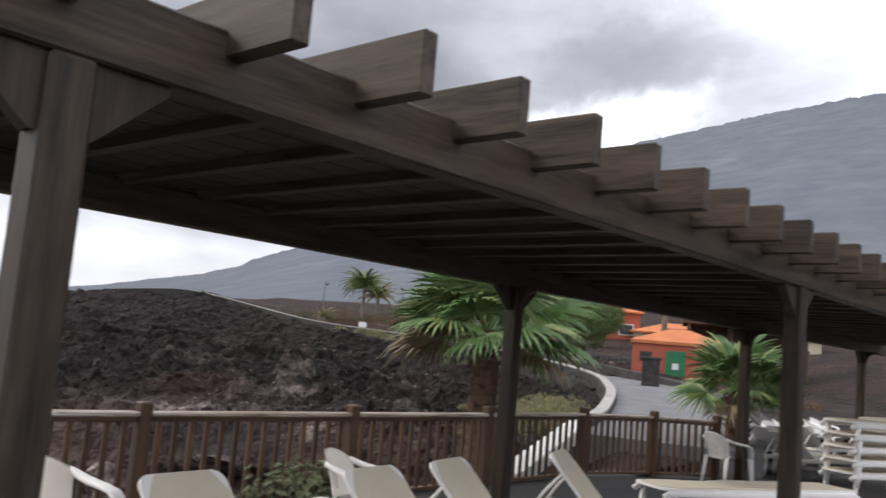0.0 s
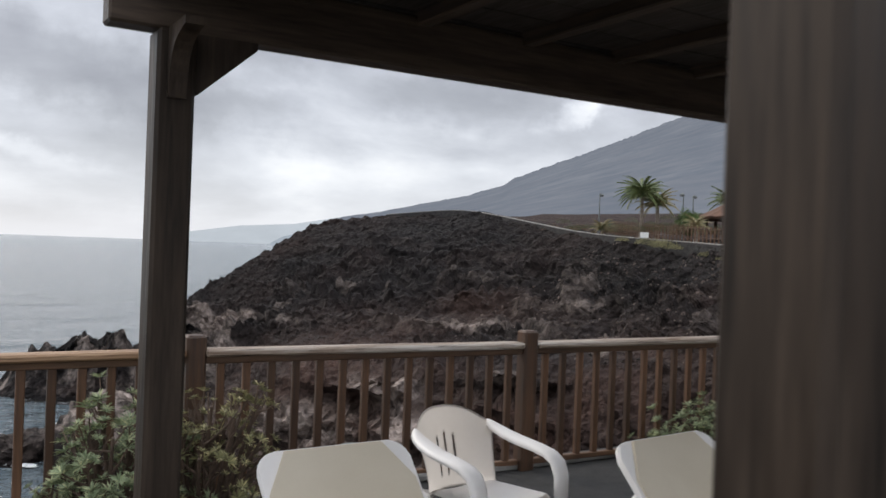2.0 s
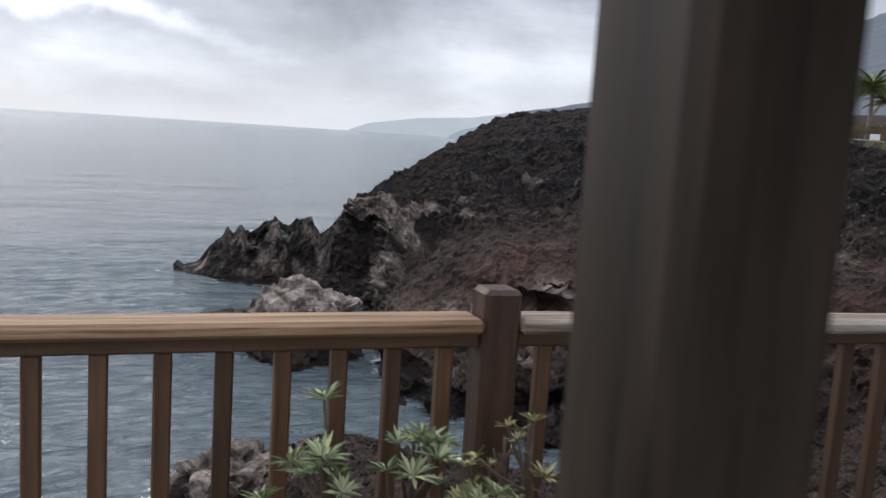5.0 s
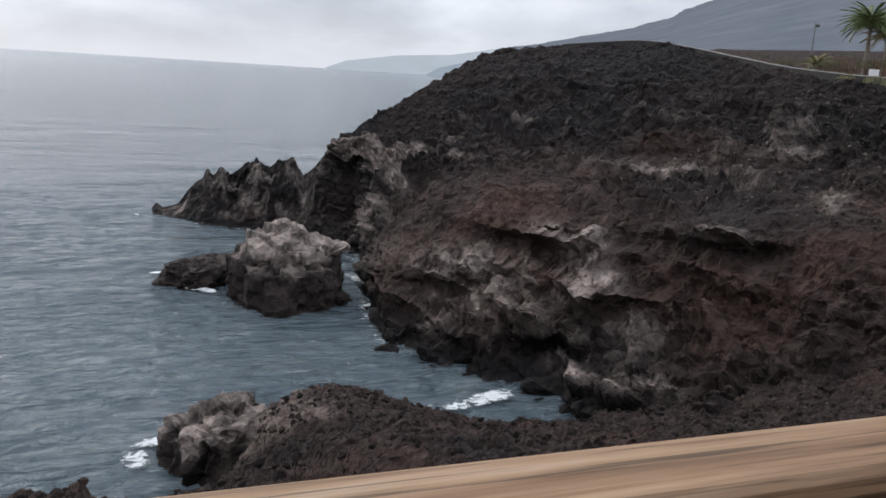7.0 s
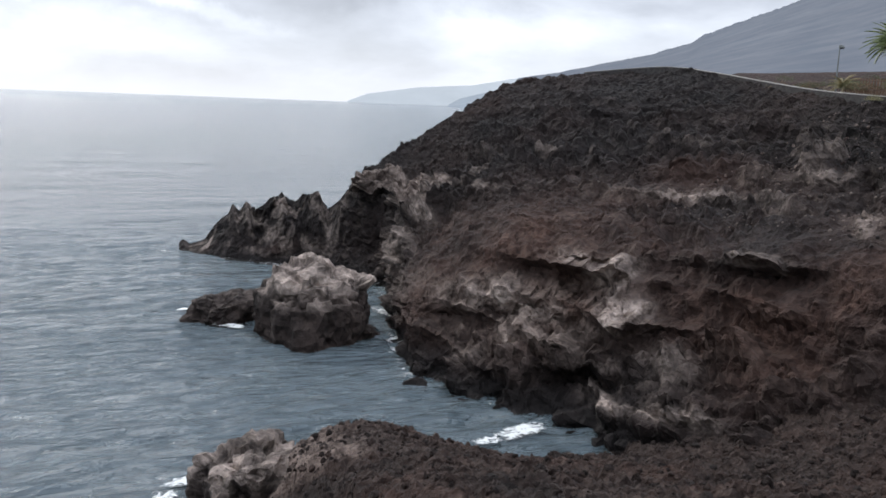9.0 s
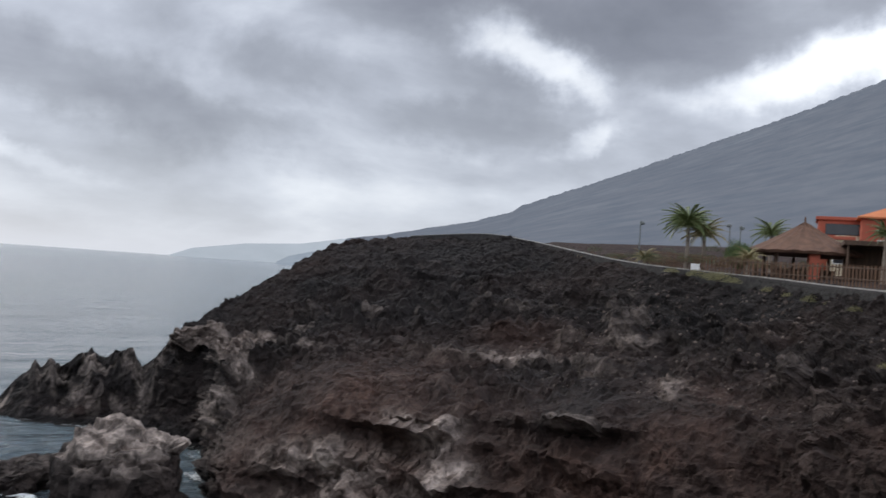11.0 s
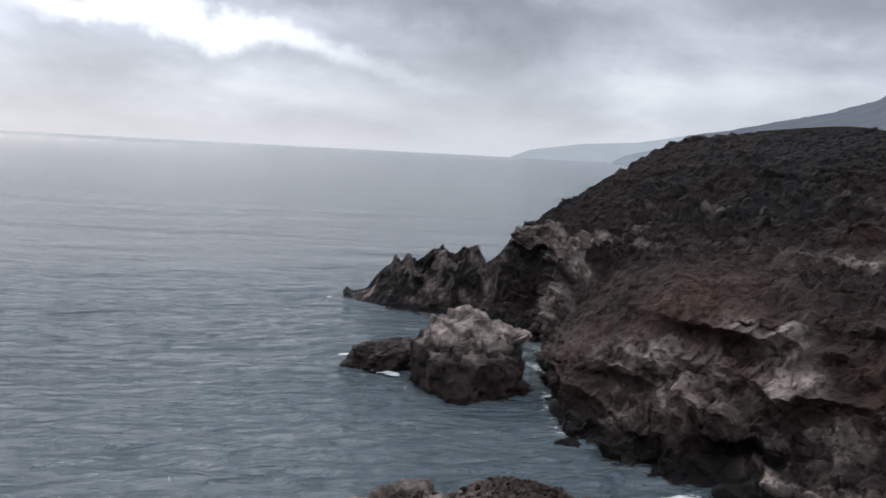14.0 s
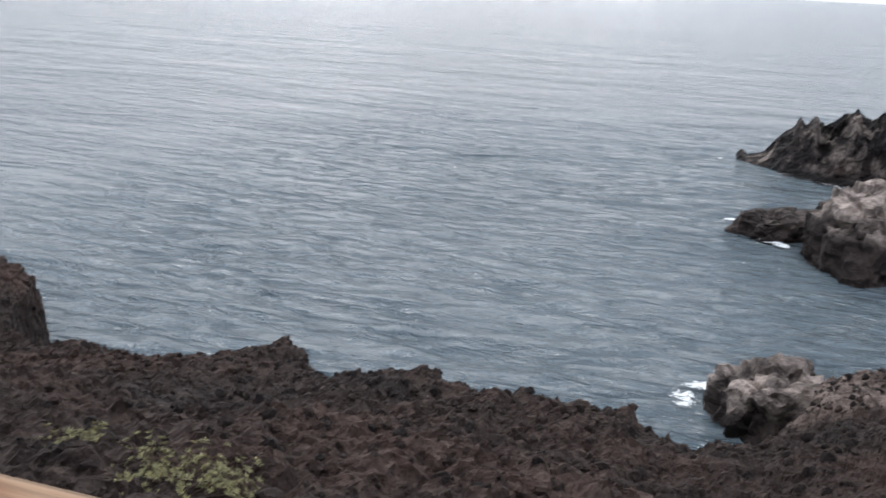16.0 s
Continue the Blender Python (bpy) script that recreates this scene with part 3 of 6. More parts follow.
def make_promontory(n=820, m=330):
    lines = [curve_rows(l, n) for l in (SHORE, FOOT, LEDGE, UPPER, CREST, BACK)]
    ctrl = np.stack(lines, 1)                      # (n, 6, 3)
    v = np.concatenate([np.linspace(0, 4, int(m * 0.88), endpoint=False), np.linspace(4, 5, m - int(m * 0.88))])
    i = np.clip(np.floor(v).astype(int), 0, 4)
    f = v - i
    # ledge profile: steep risers and flatter treads between the contour lines
    g = np.where(i < 3, np.clip(f + 0.10 * np.sin(2 * np.pi * f), 0, 1), f)
    P = ctrl[:, i] * (1 - f)[None, :, None] + ctrl[:, i + 1] * f[None, :, None]
    P[:, :, 2] = ctrl[:, i, 2] * (1 - g)[None] + ctrl[:, i + 1, 2] * g[None]
    N = normals_of(P)
    N *= np.sign(N[:, :, 2:3] + 1e-6)
    flat = P.reshape(-1, 3)
    u = np.linspace(0, 18, n)[:, None] * np.ones((1, m))
    vv = np.ones((n, 1)) * v[None]
    spiky = np.clip(1.3 - np.abs(u - 2.8) / 2.2, 0, 1) * np.clip(vv / 1.5, 0, 1) * (vv < 4.6)
    body = np.clip((u - 4.2) / 1.2, 0, 1) * np.clip((17.2 - u) / 1.5, 0, 1) * np.clip((4.55 - vv) / 0.5, 0.12, 1)
    # outwards: level direction from the rock into the bay
    O = np.stack([4.0 - P[:, :, 0], 24.0 - P[:, :, 1], np.zeros_like(u)], -1)
    O /= np.linalg.norm(O, axis=2, keepdims=True)
    wide = fbm(flat * 0.09, 3, 0.5, 7).reshape(n, m)
    lump = fbm(flat * 0.22, 6, 0.56, 11).reshape(n, m)
    crag = fbm(flat * 0.75, 5, 0.6, 23, True).reshape(n, m)
    grain = fbm(flat * 2.1, 4, 0.62, 27, True).reshape(n, m)
    spike = fbm(flat * np.array([0.55, 0.4, 0.12]), 4, 0.6, 31, True).reshape(n, m)
    lower = np.clip(1.15 - np.abs(vv - 1.5) / 2.1, 0.25, 1)
    # lava flows lie in beds: each stands out at its lip and is hollowed below
    bed = (P[:, :, 2] + 0.9 * wide + 0.35 * lump) / 1.45
    lip = (bed - np.floor(bed)) ** 2.2
    where = np.clip(0.5 + 1.8 * fbm(flat * np.array([0.14, 0.14, 0.35]), 3, 0.5, 15).reshape(n, m), 0, 1.2)
    # ribs: upright buttresses in the lowest cliff
    ribs = fbm(flat * np.array([0.42, 0.42, 0.06]), 4, 0.55, 19, True).reshape(n, m)
    level = body * (lower * (1.9 * lip * where * np.clip(13.0 - u, 0.1, 1) + 1.2 * wide) + 0.9 * ribs * np.clip(1.3 - vv, 0, 1) * (u < 10.8))
    crack = -fbm(flat * 0.5, 5, 0.62, 29, True).reshape(n, m)
    level = level + body * 0.8 * lip * where * np.exp(-((vv - 2.8) / 0.7) ** 2) * np.clip(13.0 - u, 0.1, 1)
    tone1, joint1 = [a.reshape(n, m) for a in blocks(flat * np.array([0.42, 0.42, 0.75]) + 0.5 * lump.reshape(-1, 1), 51)]
    tone2, joint2 = [a.reshape(n, m) for a in blocks(flat * np.array([1.1, 1.1, 1.7]) + 0.4 * crag.reshape(-1, 1), 61)]
    rawtone = tone1
    tone1, tone2 = tone1 * joint1 * 1.25, tone2 * joint2 * 1.25
    # ash slopes between the rock beds lie smoother
    ash = np.clip(0.5 + 2.6 * fbm(flat * 0.13 + 3.7, 3, 0.5, 67).reshape(n, m), 0, 1) * np.clip(1.2 - np.abs(vv - 1.35) / 0.75, 0, 1)
    hard = 1 - 0.75 * ash
    cap = np.clip((3.7 - vv) / 1.0, 0.18, 1)
    rough = body * hard * (lower * 0.7 * lump + 0.10 * crag + 0.45 * crack - 0.22 * grain + cap * (0.55 * tone1 + 0.30 * joint1 + 0.36 * tone2 + 0.26 * joint2 - 0.36)) + body * ash * (0.25 * lump - 0.12 * grain)
    # the thick pale bed at the headland's shoulder
    low_edge = np.interp(u, (4.7, 5.0, 6.0, 7.7, 8.6), (2.8, 2.58, 2.25, 2.2, 2.2)) + 0.10 * lump
    high_edge = np.interp(u, (4.7, 5.0, 5.7, 7.7, 8.4), (3.4, 3.45, 3.35, 2.85, 2.3)) + 0.12 * tone1
    shoulder = np.clip((vv - low_edge) / 0.10, 0, 1) * np.clip((high_edge - vv) / 0.10, 0, 1) * np.clip((u - 4.8) / 0.25, 0, 1) * np.clip((8.3 - u) / 0.5, 0, 1)
    below = np.exp(-((vv - low_edge + 0.22) / 0.18) ** 2) * np.clip((u - 4.9) / 0.3, 0, 1) * np.clip((8.4 - u) / 0.5, 0, 1)
    level = level + body * (0.9 * shoulder - 1.1 * below)
    P[:, :, 0] -= 0.9 * shoulder * np.clip((6.0 - u) / 0.8, 0, 1)
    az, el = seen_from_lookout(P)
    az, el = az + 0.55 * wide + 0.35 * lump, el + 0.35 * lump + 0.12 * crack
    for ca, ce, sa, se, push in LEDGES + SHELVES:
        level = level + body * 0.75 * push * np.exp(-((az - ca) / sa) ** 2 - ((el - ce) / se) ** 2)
    P = P + O * level[:, :, None] + N * rough[:, :, None]
    teeth = np.clip(fbm(flat * np.array([0.62, 0.35, 0.05]), 3, 0.5, 35, True).reshape(n, m), 0, 1) ** 1.3
    P[:, :, 2] += spiky * (0.3 * spike + 0.35 * crag + 1.9 * teeth * np.clip(vv - 1.5, 0, 1) + 0.55 * tone1 + 0.2 * tone2 - 0.15)
    P += O * (spiky * (0.9 * ribs + 0.5 * tone1 + 0.25 * joint2))[:, :, None]
    P[:, :, 2] -= 0.4 * np.clip(1 - np.abs(u - 8) / 2.5, 0, 1) * np.clip(vv - 2.5, 0, 1)
    rest = (1 - body) * (1 - spiky) * 0.12
    P[:, :, 2] += rest * crag
    # strata: red = pale weathered rock, green = rust-brown ash
    band = lambda c, w: np.exp(-((vv + 0.14 * lump - c) / w) ** 2)
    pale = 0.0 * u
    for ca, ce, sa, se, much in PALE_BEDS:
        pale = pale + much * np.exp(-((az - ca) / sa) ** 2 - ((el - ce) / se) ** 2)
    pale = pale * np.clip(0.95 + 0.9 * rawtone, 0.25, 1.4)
    streak = np.clip(0.2 + 1.7 * fbm(flat * np.array([0.9, 0.9, 0.16]), 4, 0.6, 73).reshape(n, m), 0, 1)
    pale = pale + 0.8 * streak * np.clip(5.2 - u, 0, 1) * np.clip((3.6 - vv) / 0.5, 0, 1) + 0.55 * shoulder
    pale = pale + 1.1 * np.clip(rawtone - 0.66, 0, 1) * band(1.9, 0.9) * (1 - ash)
    pale = pale + 0.25 * np.clip(lip * where - 0.45, 0, 1) * band(1.9, 0.7)
    # pale rock and ash dim towards the terrace: overhang shade put into colour
    pale = pale * np.interp(u, (12.6, 13.6), (1, 0.6))
    rust = np.clip(0.16 + 0.30 * band(1.1, 0.75), 0, 1) * np.clip((2.5 - vv) / 0.7, 0.0, 1) + 0.30 * np.clip(0.55 + wide + 0.8 * lump, 0, 1) * np.clip(vv - 2.0, 0, 1) + 0.6 * np.clip(vv - 4.1, 0, 0.8)
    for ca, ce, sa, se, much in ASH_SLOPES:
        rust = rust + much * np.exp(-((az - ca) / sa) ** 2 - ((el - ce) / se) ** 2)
    rust = rust * np.clip((u - 6.0) / 1.2, 0.3, 1) + 0.35 * ash * np.interp(u, (11, 13), (1, 0.5)) + 0.5 * shoulder
    wet = np.clip((P[:, :, 2] - SEA_Z - 0.25 + 0.25 * tone1) / 0.9, 0, 1)
    pale, rust = pale * wet, rust * wet
    # the skyline: columns of rock are raised or lowered until their tops stand where they do
    az, el = seen_from_lookout(P)
    bins = np.arange(3.0, 36.6, 0.12)
    which = np.clip(np.round((az - 3.0) / 0.12).astype(int), 0, len(bins) - 1)
    free = (az > 3.0) & (az < 36.5) & (vv < 4.3) & (vv > 0.3)
    top = np.full(len(bins), -12.0)
    np.maximum.at(top, which[free], el[free])
    want = np.interp(bins, [a for a, e in SKYLINE], [e for a, e in SKYLINE])
    far = np.hypot(P[:, :, 0] - LOOKOUT[0], P[:, :, 1] - LOOKOUT[1])
    ease = lambda lift: np.interp(az, bins, lift)
    lift = want - top
    soft = np.convolve(np.pad(lift, 4, "edge"), np.ones(9) / 9, "valid")
    sharp = np.clip((13.9 - az) / 0.5, 0, 1)
    now = ease(top) * sharp + ease(np.convolve(np.pad(top, 4, "edge"), np.ones(9) / 9, "valid")) * (1 - sharp)
    goal = now + ease(lift) * sharp + ease(soft) * (1 - sharp)
    base_z = SEA_Z - 0.3
    tall = lambda e: np.maximum(LOOKOUT[2] + far * np.tan(np.radians(e)) - base_z, 0.2)
    grow = np.clip(tall(goal) / tall(now), 0.4, 1.8)
    hold = np.where(az < 14.0, 1.0, np.clip((vv - 2.6) / 1.2, 0, 1)) * np.clip((az - 3.2) / 0.4, 0, 1) * np.clip((36.4 - az) / 1.0, 0, 1) * (vv < 4.6)
    above = np.maximum(P[:, :, 2] - base_z, 0)
    P[:, :, 2] += above * (grow - 1) * hold
    st = np.stack([np.clip(pale, 0, 1), np.clip(rust, 0, 1), np.zeros_like(pale)], -1)
    ob = grid_object("ground", P, ROCK, st)
    return tagged(ob, "dark brown lava cliffs with pale weathered ledges round the bay", "cliff", kind="structure")


PROMONTORY = make_promontory()

EDGE = [(-34, 33), (-26, 32.5), (-20.6, 30.6), (-17.6, 26), (-12.7, 26.4), (-9, 28), (-6.8, 26.5), (-4.5, 27.6), (-1.5, 27.2), (0.8, 27.3),
        (2.2, 26.4), (4.0, 27.8), (5.2, 30.4), (6.4, 34.2), (8.5, 36.0), (10.4, 35.4), (12.5, 34.3), (14.2, 33.6), (18, 35), (26, 37)]


def make_lava_field(n=860, m=380):
    e = np.array(EDGE, float)
    xs = np.linspace(-34, 26, n)
    ye = np.interp(xs, e[:, 0], e[:, 1])
    ye += 0.55 * fbm(np.stack([xs * 0.55, xs * 0, xs * 0], 1), 2, 0.4, 5) + 0.5 * fbm(np.stack([xs * 1.7, xs * 0, xs * 0], 1), 3, 0.6, 6)
    s = np.concatenate([np.linspace(0, 1, int(m * 0.86), endpoint=False), np.linspace(1, 1.12, m - int(m * 0.86))])
    X = xs[:, None] + 0 * s[None]
    Y = 7.62 + (ye[:, None] - 7.62) * np.minimum(s, 1)[None] + np.clip(s - 1, 0, 1)[None] * 9
    top = -0.5 - 8.9 * np.clip(s, 0, 1) ** 0.75
    Z = top[None] + 0 * X
    Z = Z - (1.2 * np.exp(-((X - 13) / 7.5) ** 2) + 2.0 * np.exp(-((X - 20) / 6) ** 2) - 0.5 * np.exp(-((X + 5) / 4.5) ** 2)) * np.clip(s, 0, 1)[None]
    Z = Z - np.clip((s - 1) / 0.10, 0, 1)[None] ** 0.8 * 4.2
    P = np.stack([X, Y, Z], -1)
    flat = P.reshape(-1, 3)
    lump = fbm(flat * 0.33, 4, 0.5, 41).reshape(n, m)
    crag = fbm(flat * 1.25, 5, 0.62, 47, True).reshape(n, m)
    clod = fbm(flat * 4.2, 4, 0.7, 53, True).reshape(n, m)
    grit = fbm(flat * 8.5, 2, 0.7, 57).reshape(n, m)
    on = np.clip((Y - 7.8) / 1.6, 0, 1)
    steep = 1 / (1 + 1.4 * np.abs(np.gradient(ye, xs))[:, None] * np.clip(s, 0, 1)[None])
    clod, grit = clod * steep, grit * steep
    P[:, :, 2] += on * (0.6 * lump + 0.30 * crag + 0.12 * clod + 0.11 * grit)
    P[:, :, 1] += on * 0.2 * crag
    P[:, :, 0] += on * 0.12 * clod
    rust = np.clip(0.55 + 0.5 * lump, 0, 1)
    pale = 0.25 * np.clip(clod, 0, 1) + 1.3 * np.exp(-((X - 6) / 1.6) ** 2) * np.clip((Y - 28.5) / 2, 0, 1)
    st = np.stack([np.clip(pale, 0, 1), rust, np.zeros_like(rust)], -1)
    ob = grid_object("ground", P, CLINKER, st, flip=False)
    return tagged(ob, "brown-black clinker lava field sloping down to the sea", "lava field", kind="structure")


LAVA_FIELD = make_lava_field()


def make_sea_rock(name, m, size, seed, label, pale=0.9, group="rocks in the water"):
    """A craggy boulder standing in the sea, flat-topped where it has weathered pale."""
    bm = bmesh.new()
    bmesh.ops.create_icosphere(bm, subdivisions=5, radius=1.0)
    p = np.array([v.co for v in bm.verts])
    d = 0.42 * fbm(p * 1.3 + seed, 5, 0.55, seed) + 0.22 * fbm(p * 3.1 + seed, 5, 0.6, seed + 7, True)
    tone, joint = blocks(p * 2.0 + seed, seed + 3)
    d = d + 0.16 * tone + 0.10 * joint
    box = p / np.max(np.abs(p), axis=1, keepdims=True)
    q = (p * 0.62 + box * 0.3) * (1 + d)[:, None]
    q[:, 2] = np.where(q[:, 2] > 0.55, 0.55 + (q[:, 2] - 0.55) * 0.7, q[:, 2])
    for v, c in zip(bm.verts, q):
        v.co = Vector((c[0] * size[0], c[1] * size[1], c[2] * size[2]))
    ob = part(name, bm, ROCK)
    ob.matrix_world = m
    top = np.clip((q[:, 2] - 0.47 + 0.10 * tone) / 0.2, 0, 1) * pale + 0.06
    col = np.stack([top, np.full(len(q), 0.25), np.zeros(len(q)), np.ones(len(q))], 1).astype(np.float32)
    ob.data.color_attributes.new("strata", "FLOAT_COLOR", "POINT").data.foreach_set("color", col.ravel())
    return tagged(ob, label, "rock", group)


make_sea_rock("sea_rock", pose(11.3, 54.8, -11.6, 0, 0, 25), (3.2, 2.7, 3.9), 3, "large dark sea rock with a pale weathered top", 0.85)
make_sea_rock("sea_rock", pose(6.9, 59.6, -12.0, 0, 0, 40), (2.3, 1.6, 1.6), 9, "low dark rock awash beside the large sea rock", 0.1)
make_sea_rock("sea_rock", pose(5.1, 34.8, -12.3, 0, 0, 25), (2.0, 1.6, 2.5), 14, "dark rock outcrop with a pale ochre top at the lava shelf", 0.75)


def ridge(name, bearings, heights, near, far, foot, mat, label, rough, seed):
    """Far land: a slope from its foot up to a ridge, drawn along bearings from the terrace."""
    n, m = 1500, 90
    a = np.linspace(bearings[0], bearings[-1], n)
    h = np.interp(a, bearings, heights)
    s = np.linspace(0, 1, m)
    foot = np.interp(a, (19, 30, 35), (-16, -14, foot))[:, None]
    D = near + (far - near) * s[None] + 0 * a[:, None]
    X = 1.25 + D * np.sin(np.radians(a))[:, None]
    Y = 6.94 + D * np.cos(np.radians(a))[:, None]
    top = 1.5 + far * np.tan(np.radians(h))
    Z = foot + (np.maximum(top[:, None], foot) - foot) * s[None] ** 1.15
    P = np.stack([X, Y, Z], -1)
    flat = P.reshape(-1, 3)
    tall = np.clip((top[:, None] - foot) / 500, 0.04, 1)
    Z = Z + tall * (np.sin(np.pi * s)[None] * (1 - s[None]) + 0.03) * rough * 0.02 * fbm(flat * np.array([1, 1, 0.3]) / (rough * 7), 6, 0.55, seed, True).reshape(n, m)
    Z += s[None] ** 10 * rough * 0.075 * np.clip(fbm(flat / (rough * 0.2), 4, 0.75, seed + 5).reshape(n, m) + 0.25, 0, 1) * np.clip(tall * 4 - 0.6, 0, 1)
    P[:, :, 2] = Z
    tagged(grid_object(name, P, mat), label, "mountain", kind="structure")


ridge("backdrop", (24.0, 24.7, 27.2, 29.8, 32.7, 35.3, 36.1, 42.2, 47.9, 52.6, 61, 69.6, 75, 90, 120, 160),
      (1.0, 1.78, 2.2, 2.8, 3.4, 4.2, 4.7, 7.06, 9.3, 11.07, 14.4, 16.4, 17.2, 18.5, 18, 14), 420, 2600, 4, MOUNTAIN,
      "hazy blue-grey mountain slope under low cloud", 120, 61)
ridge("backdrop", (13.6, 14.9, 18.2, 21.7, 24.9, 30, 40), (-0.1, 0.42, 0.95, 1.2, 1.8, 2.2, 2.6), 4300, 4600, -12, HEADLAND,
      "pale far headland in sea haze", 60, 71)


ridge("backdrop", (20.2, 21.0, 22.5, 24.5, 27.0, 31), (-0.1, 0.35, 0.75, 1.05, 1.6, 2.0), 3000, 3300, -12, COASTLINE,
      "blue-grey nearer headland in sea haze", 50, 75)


def make_inland():
    """Dark plain inland of the cliffs, rising to the mountain's foot, and the land beside the terrace."""
    back = curve_rows(BACK[9:], 120)
    out = np.array([1.25, 6.94, 0.0])
    far = out + (back - out) * np.array([5.2, 5.2, 0])
    far[:, 2] = np.interp(np.linspace(0, 1, 120), (0, 0.1, 0.3), (-30, -10, 24))
    s = np.linspace(0, 1, 60)[None, :, None] ** 1.6
    P = back[:, None] * (1 - s) + far[:, None] * s
    P[:, :, 2] += 0.7 * fbm(P.reshape(-1, 3) * 0.07, 4, 0.55, 81).reshape(P.shape[:2]) * np.clip(s[:, :, 0] * 8, 0, 1)
    st = np.zeros(P.shape)
    st[:, :, 1] = 0.8
    ob = grid_object("ground", P, CLINKER, st)
    tagged(ob, "dry brown volcanic plain rising to the mountain", "ground", kind="structure")
    xs, ys = np.linspace(16, 900, 110), np.linspace(-900, 9.0, 90)
    X, Y = np.meshgrid(xs, ys, indexing="ij")
    Z = -0.12 + np.clip(X - 22, 0, None) * 0.05
    st = np.zeros(X.shape + (3,))
    st[:, :, 1] = 0.5
    ob = grid_object("ground", np.stack([X, Y, Z], -1), CLINKER, st)
    tagged(ob, "dark volcanic ground beside the terrace", "ground", kind="structure")


make_inland()

# terrace floor
bm = bmesh.new()
block(bm, (62, 27.6, 1.2), move(-9, -6.2, -0.6), 0.0)
tagged(part("floor", bm, PAVING), "dark volcanic paving of the terrace", "floor", kind="structure")

# ---- the pergola ----
def knee(bm, base, along, across, reach=0.34, drop=0.235, top=2.42, half=0.035, hollow=0.0):
    """Knee brace: a board against the post with a slanted, at times hollowed, underside."""
    out = [(0.0, top), (reach, top), (reach, top - 0.03)]
    for k in range(1, 8):
        f = k / 8
        out.append((reach + (0.02 - reach) * f - hollow * math.sin(math.pi * f), top - 0.03 + (0.03 - drop) * f + hollow * math.sin(math.pi * f)))
    out += [(0.02, top - drop), (0.0, top - drop)]
    rings = [[bm.verts.new(base + along * p + across * (s * half) + Vector((0, 0, z))) for p, z in out] for s in (-1, 1)]
    bm.faces.new(rings[0]), bm.faces.new(list(reversed(rings[1])))
    for i in range(len(out)):
        j = (i + 1) % len(out)
        bm.faces.new((rings[0][j], rings[0][i], rings[1][i], rings[1][j]))
    bmesh.ops.recalc_face_normals(bm, faces=bm.faces)


def make_pergola():
    root = thing("pergola", Matrix(), "dark-stained timber pergola over the sun loungers on the terrace", "pergola")
    X, Y = Vector((1, 0, 0)), Vector((0, 1, 0))
    w = 0.150
    for y, top in ((2.80, 2.47), (5.70, 2.42)):
        for x in ((1.757 if y < 4 else 1.781), 8.0, 14.2, 20.4):
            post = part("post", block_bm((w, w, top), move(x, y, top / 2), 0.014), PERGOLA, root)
            # along the beam, and across to the other row; none outward at the seaward corner
            for d in ((X, -X) if not (y > 4 and x < 2) else (X,)):
                bm = bmesh.new()
                knee(bm, Vector((x, y, 0)) + d * (w / 2), d, Y, 0.26, 0.24, top)
                part("bracket", bm, PERGOLA, post)
            d = Y if y < 4 else -Y
            bm = bmesh.new()
            knee(bm, Vector((x, y, 0)) + d * (w / 2), d, X, 0.24, 0.27, top, 0.035, 0.055)
            part("bracket", bm, PERGOLA, post)
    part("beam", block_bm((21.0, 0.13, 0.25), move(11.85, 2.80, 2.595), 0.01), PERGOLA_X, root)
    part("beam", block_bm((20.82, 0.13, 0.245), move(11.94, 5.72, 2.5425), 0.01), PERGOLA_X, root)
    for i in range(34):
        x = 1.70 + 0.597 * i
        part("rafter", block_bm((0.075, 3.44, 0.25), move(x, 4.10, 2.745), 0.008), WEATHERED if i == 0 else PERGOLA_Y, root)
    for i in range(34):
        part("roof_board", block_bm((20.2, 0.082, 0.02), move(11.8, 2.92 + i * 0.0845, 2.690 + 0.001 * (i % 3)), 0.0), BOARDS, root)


make_pergola()


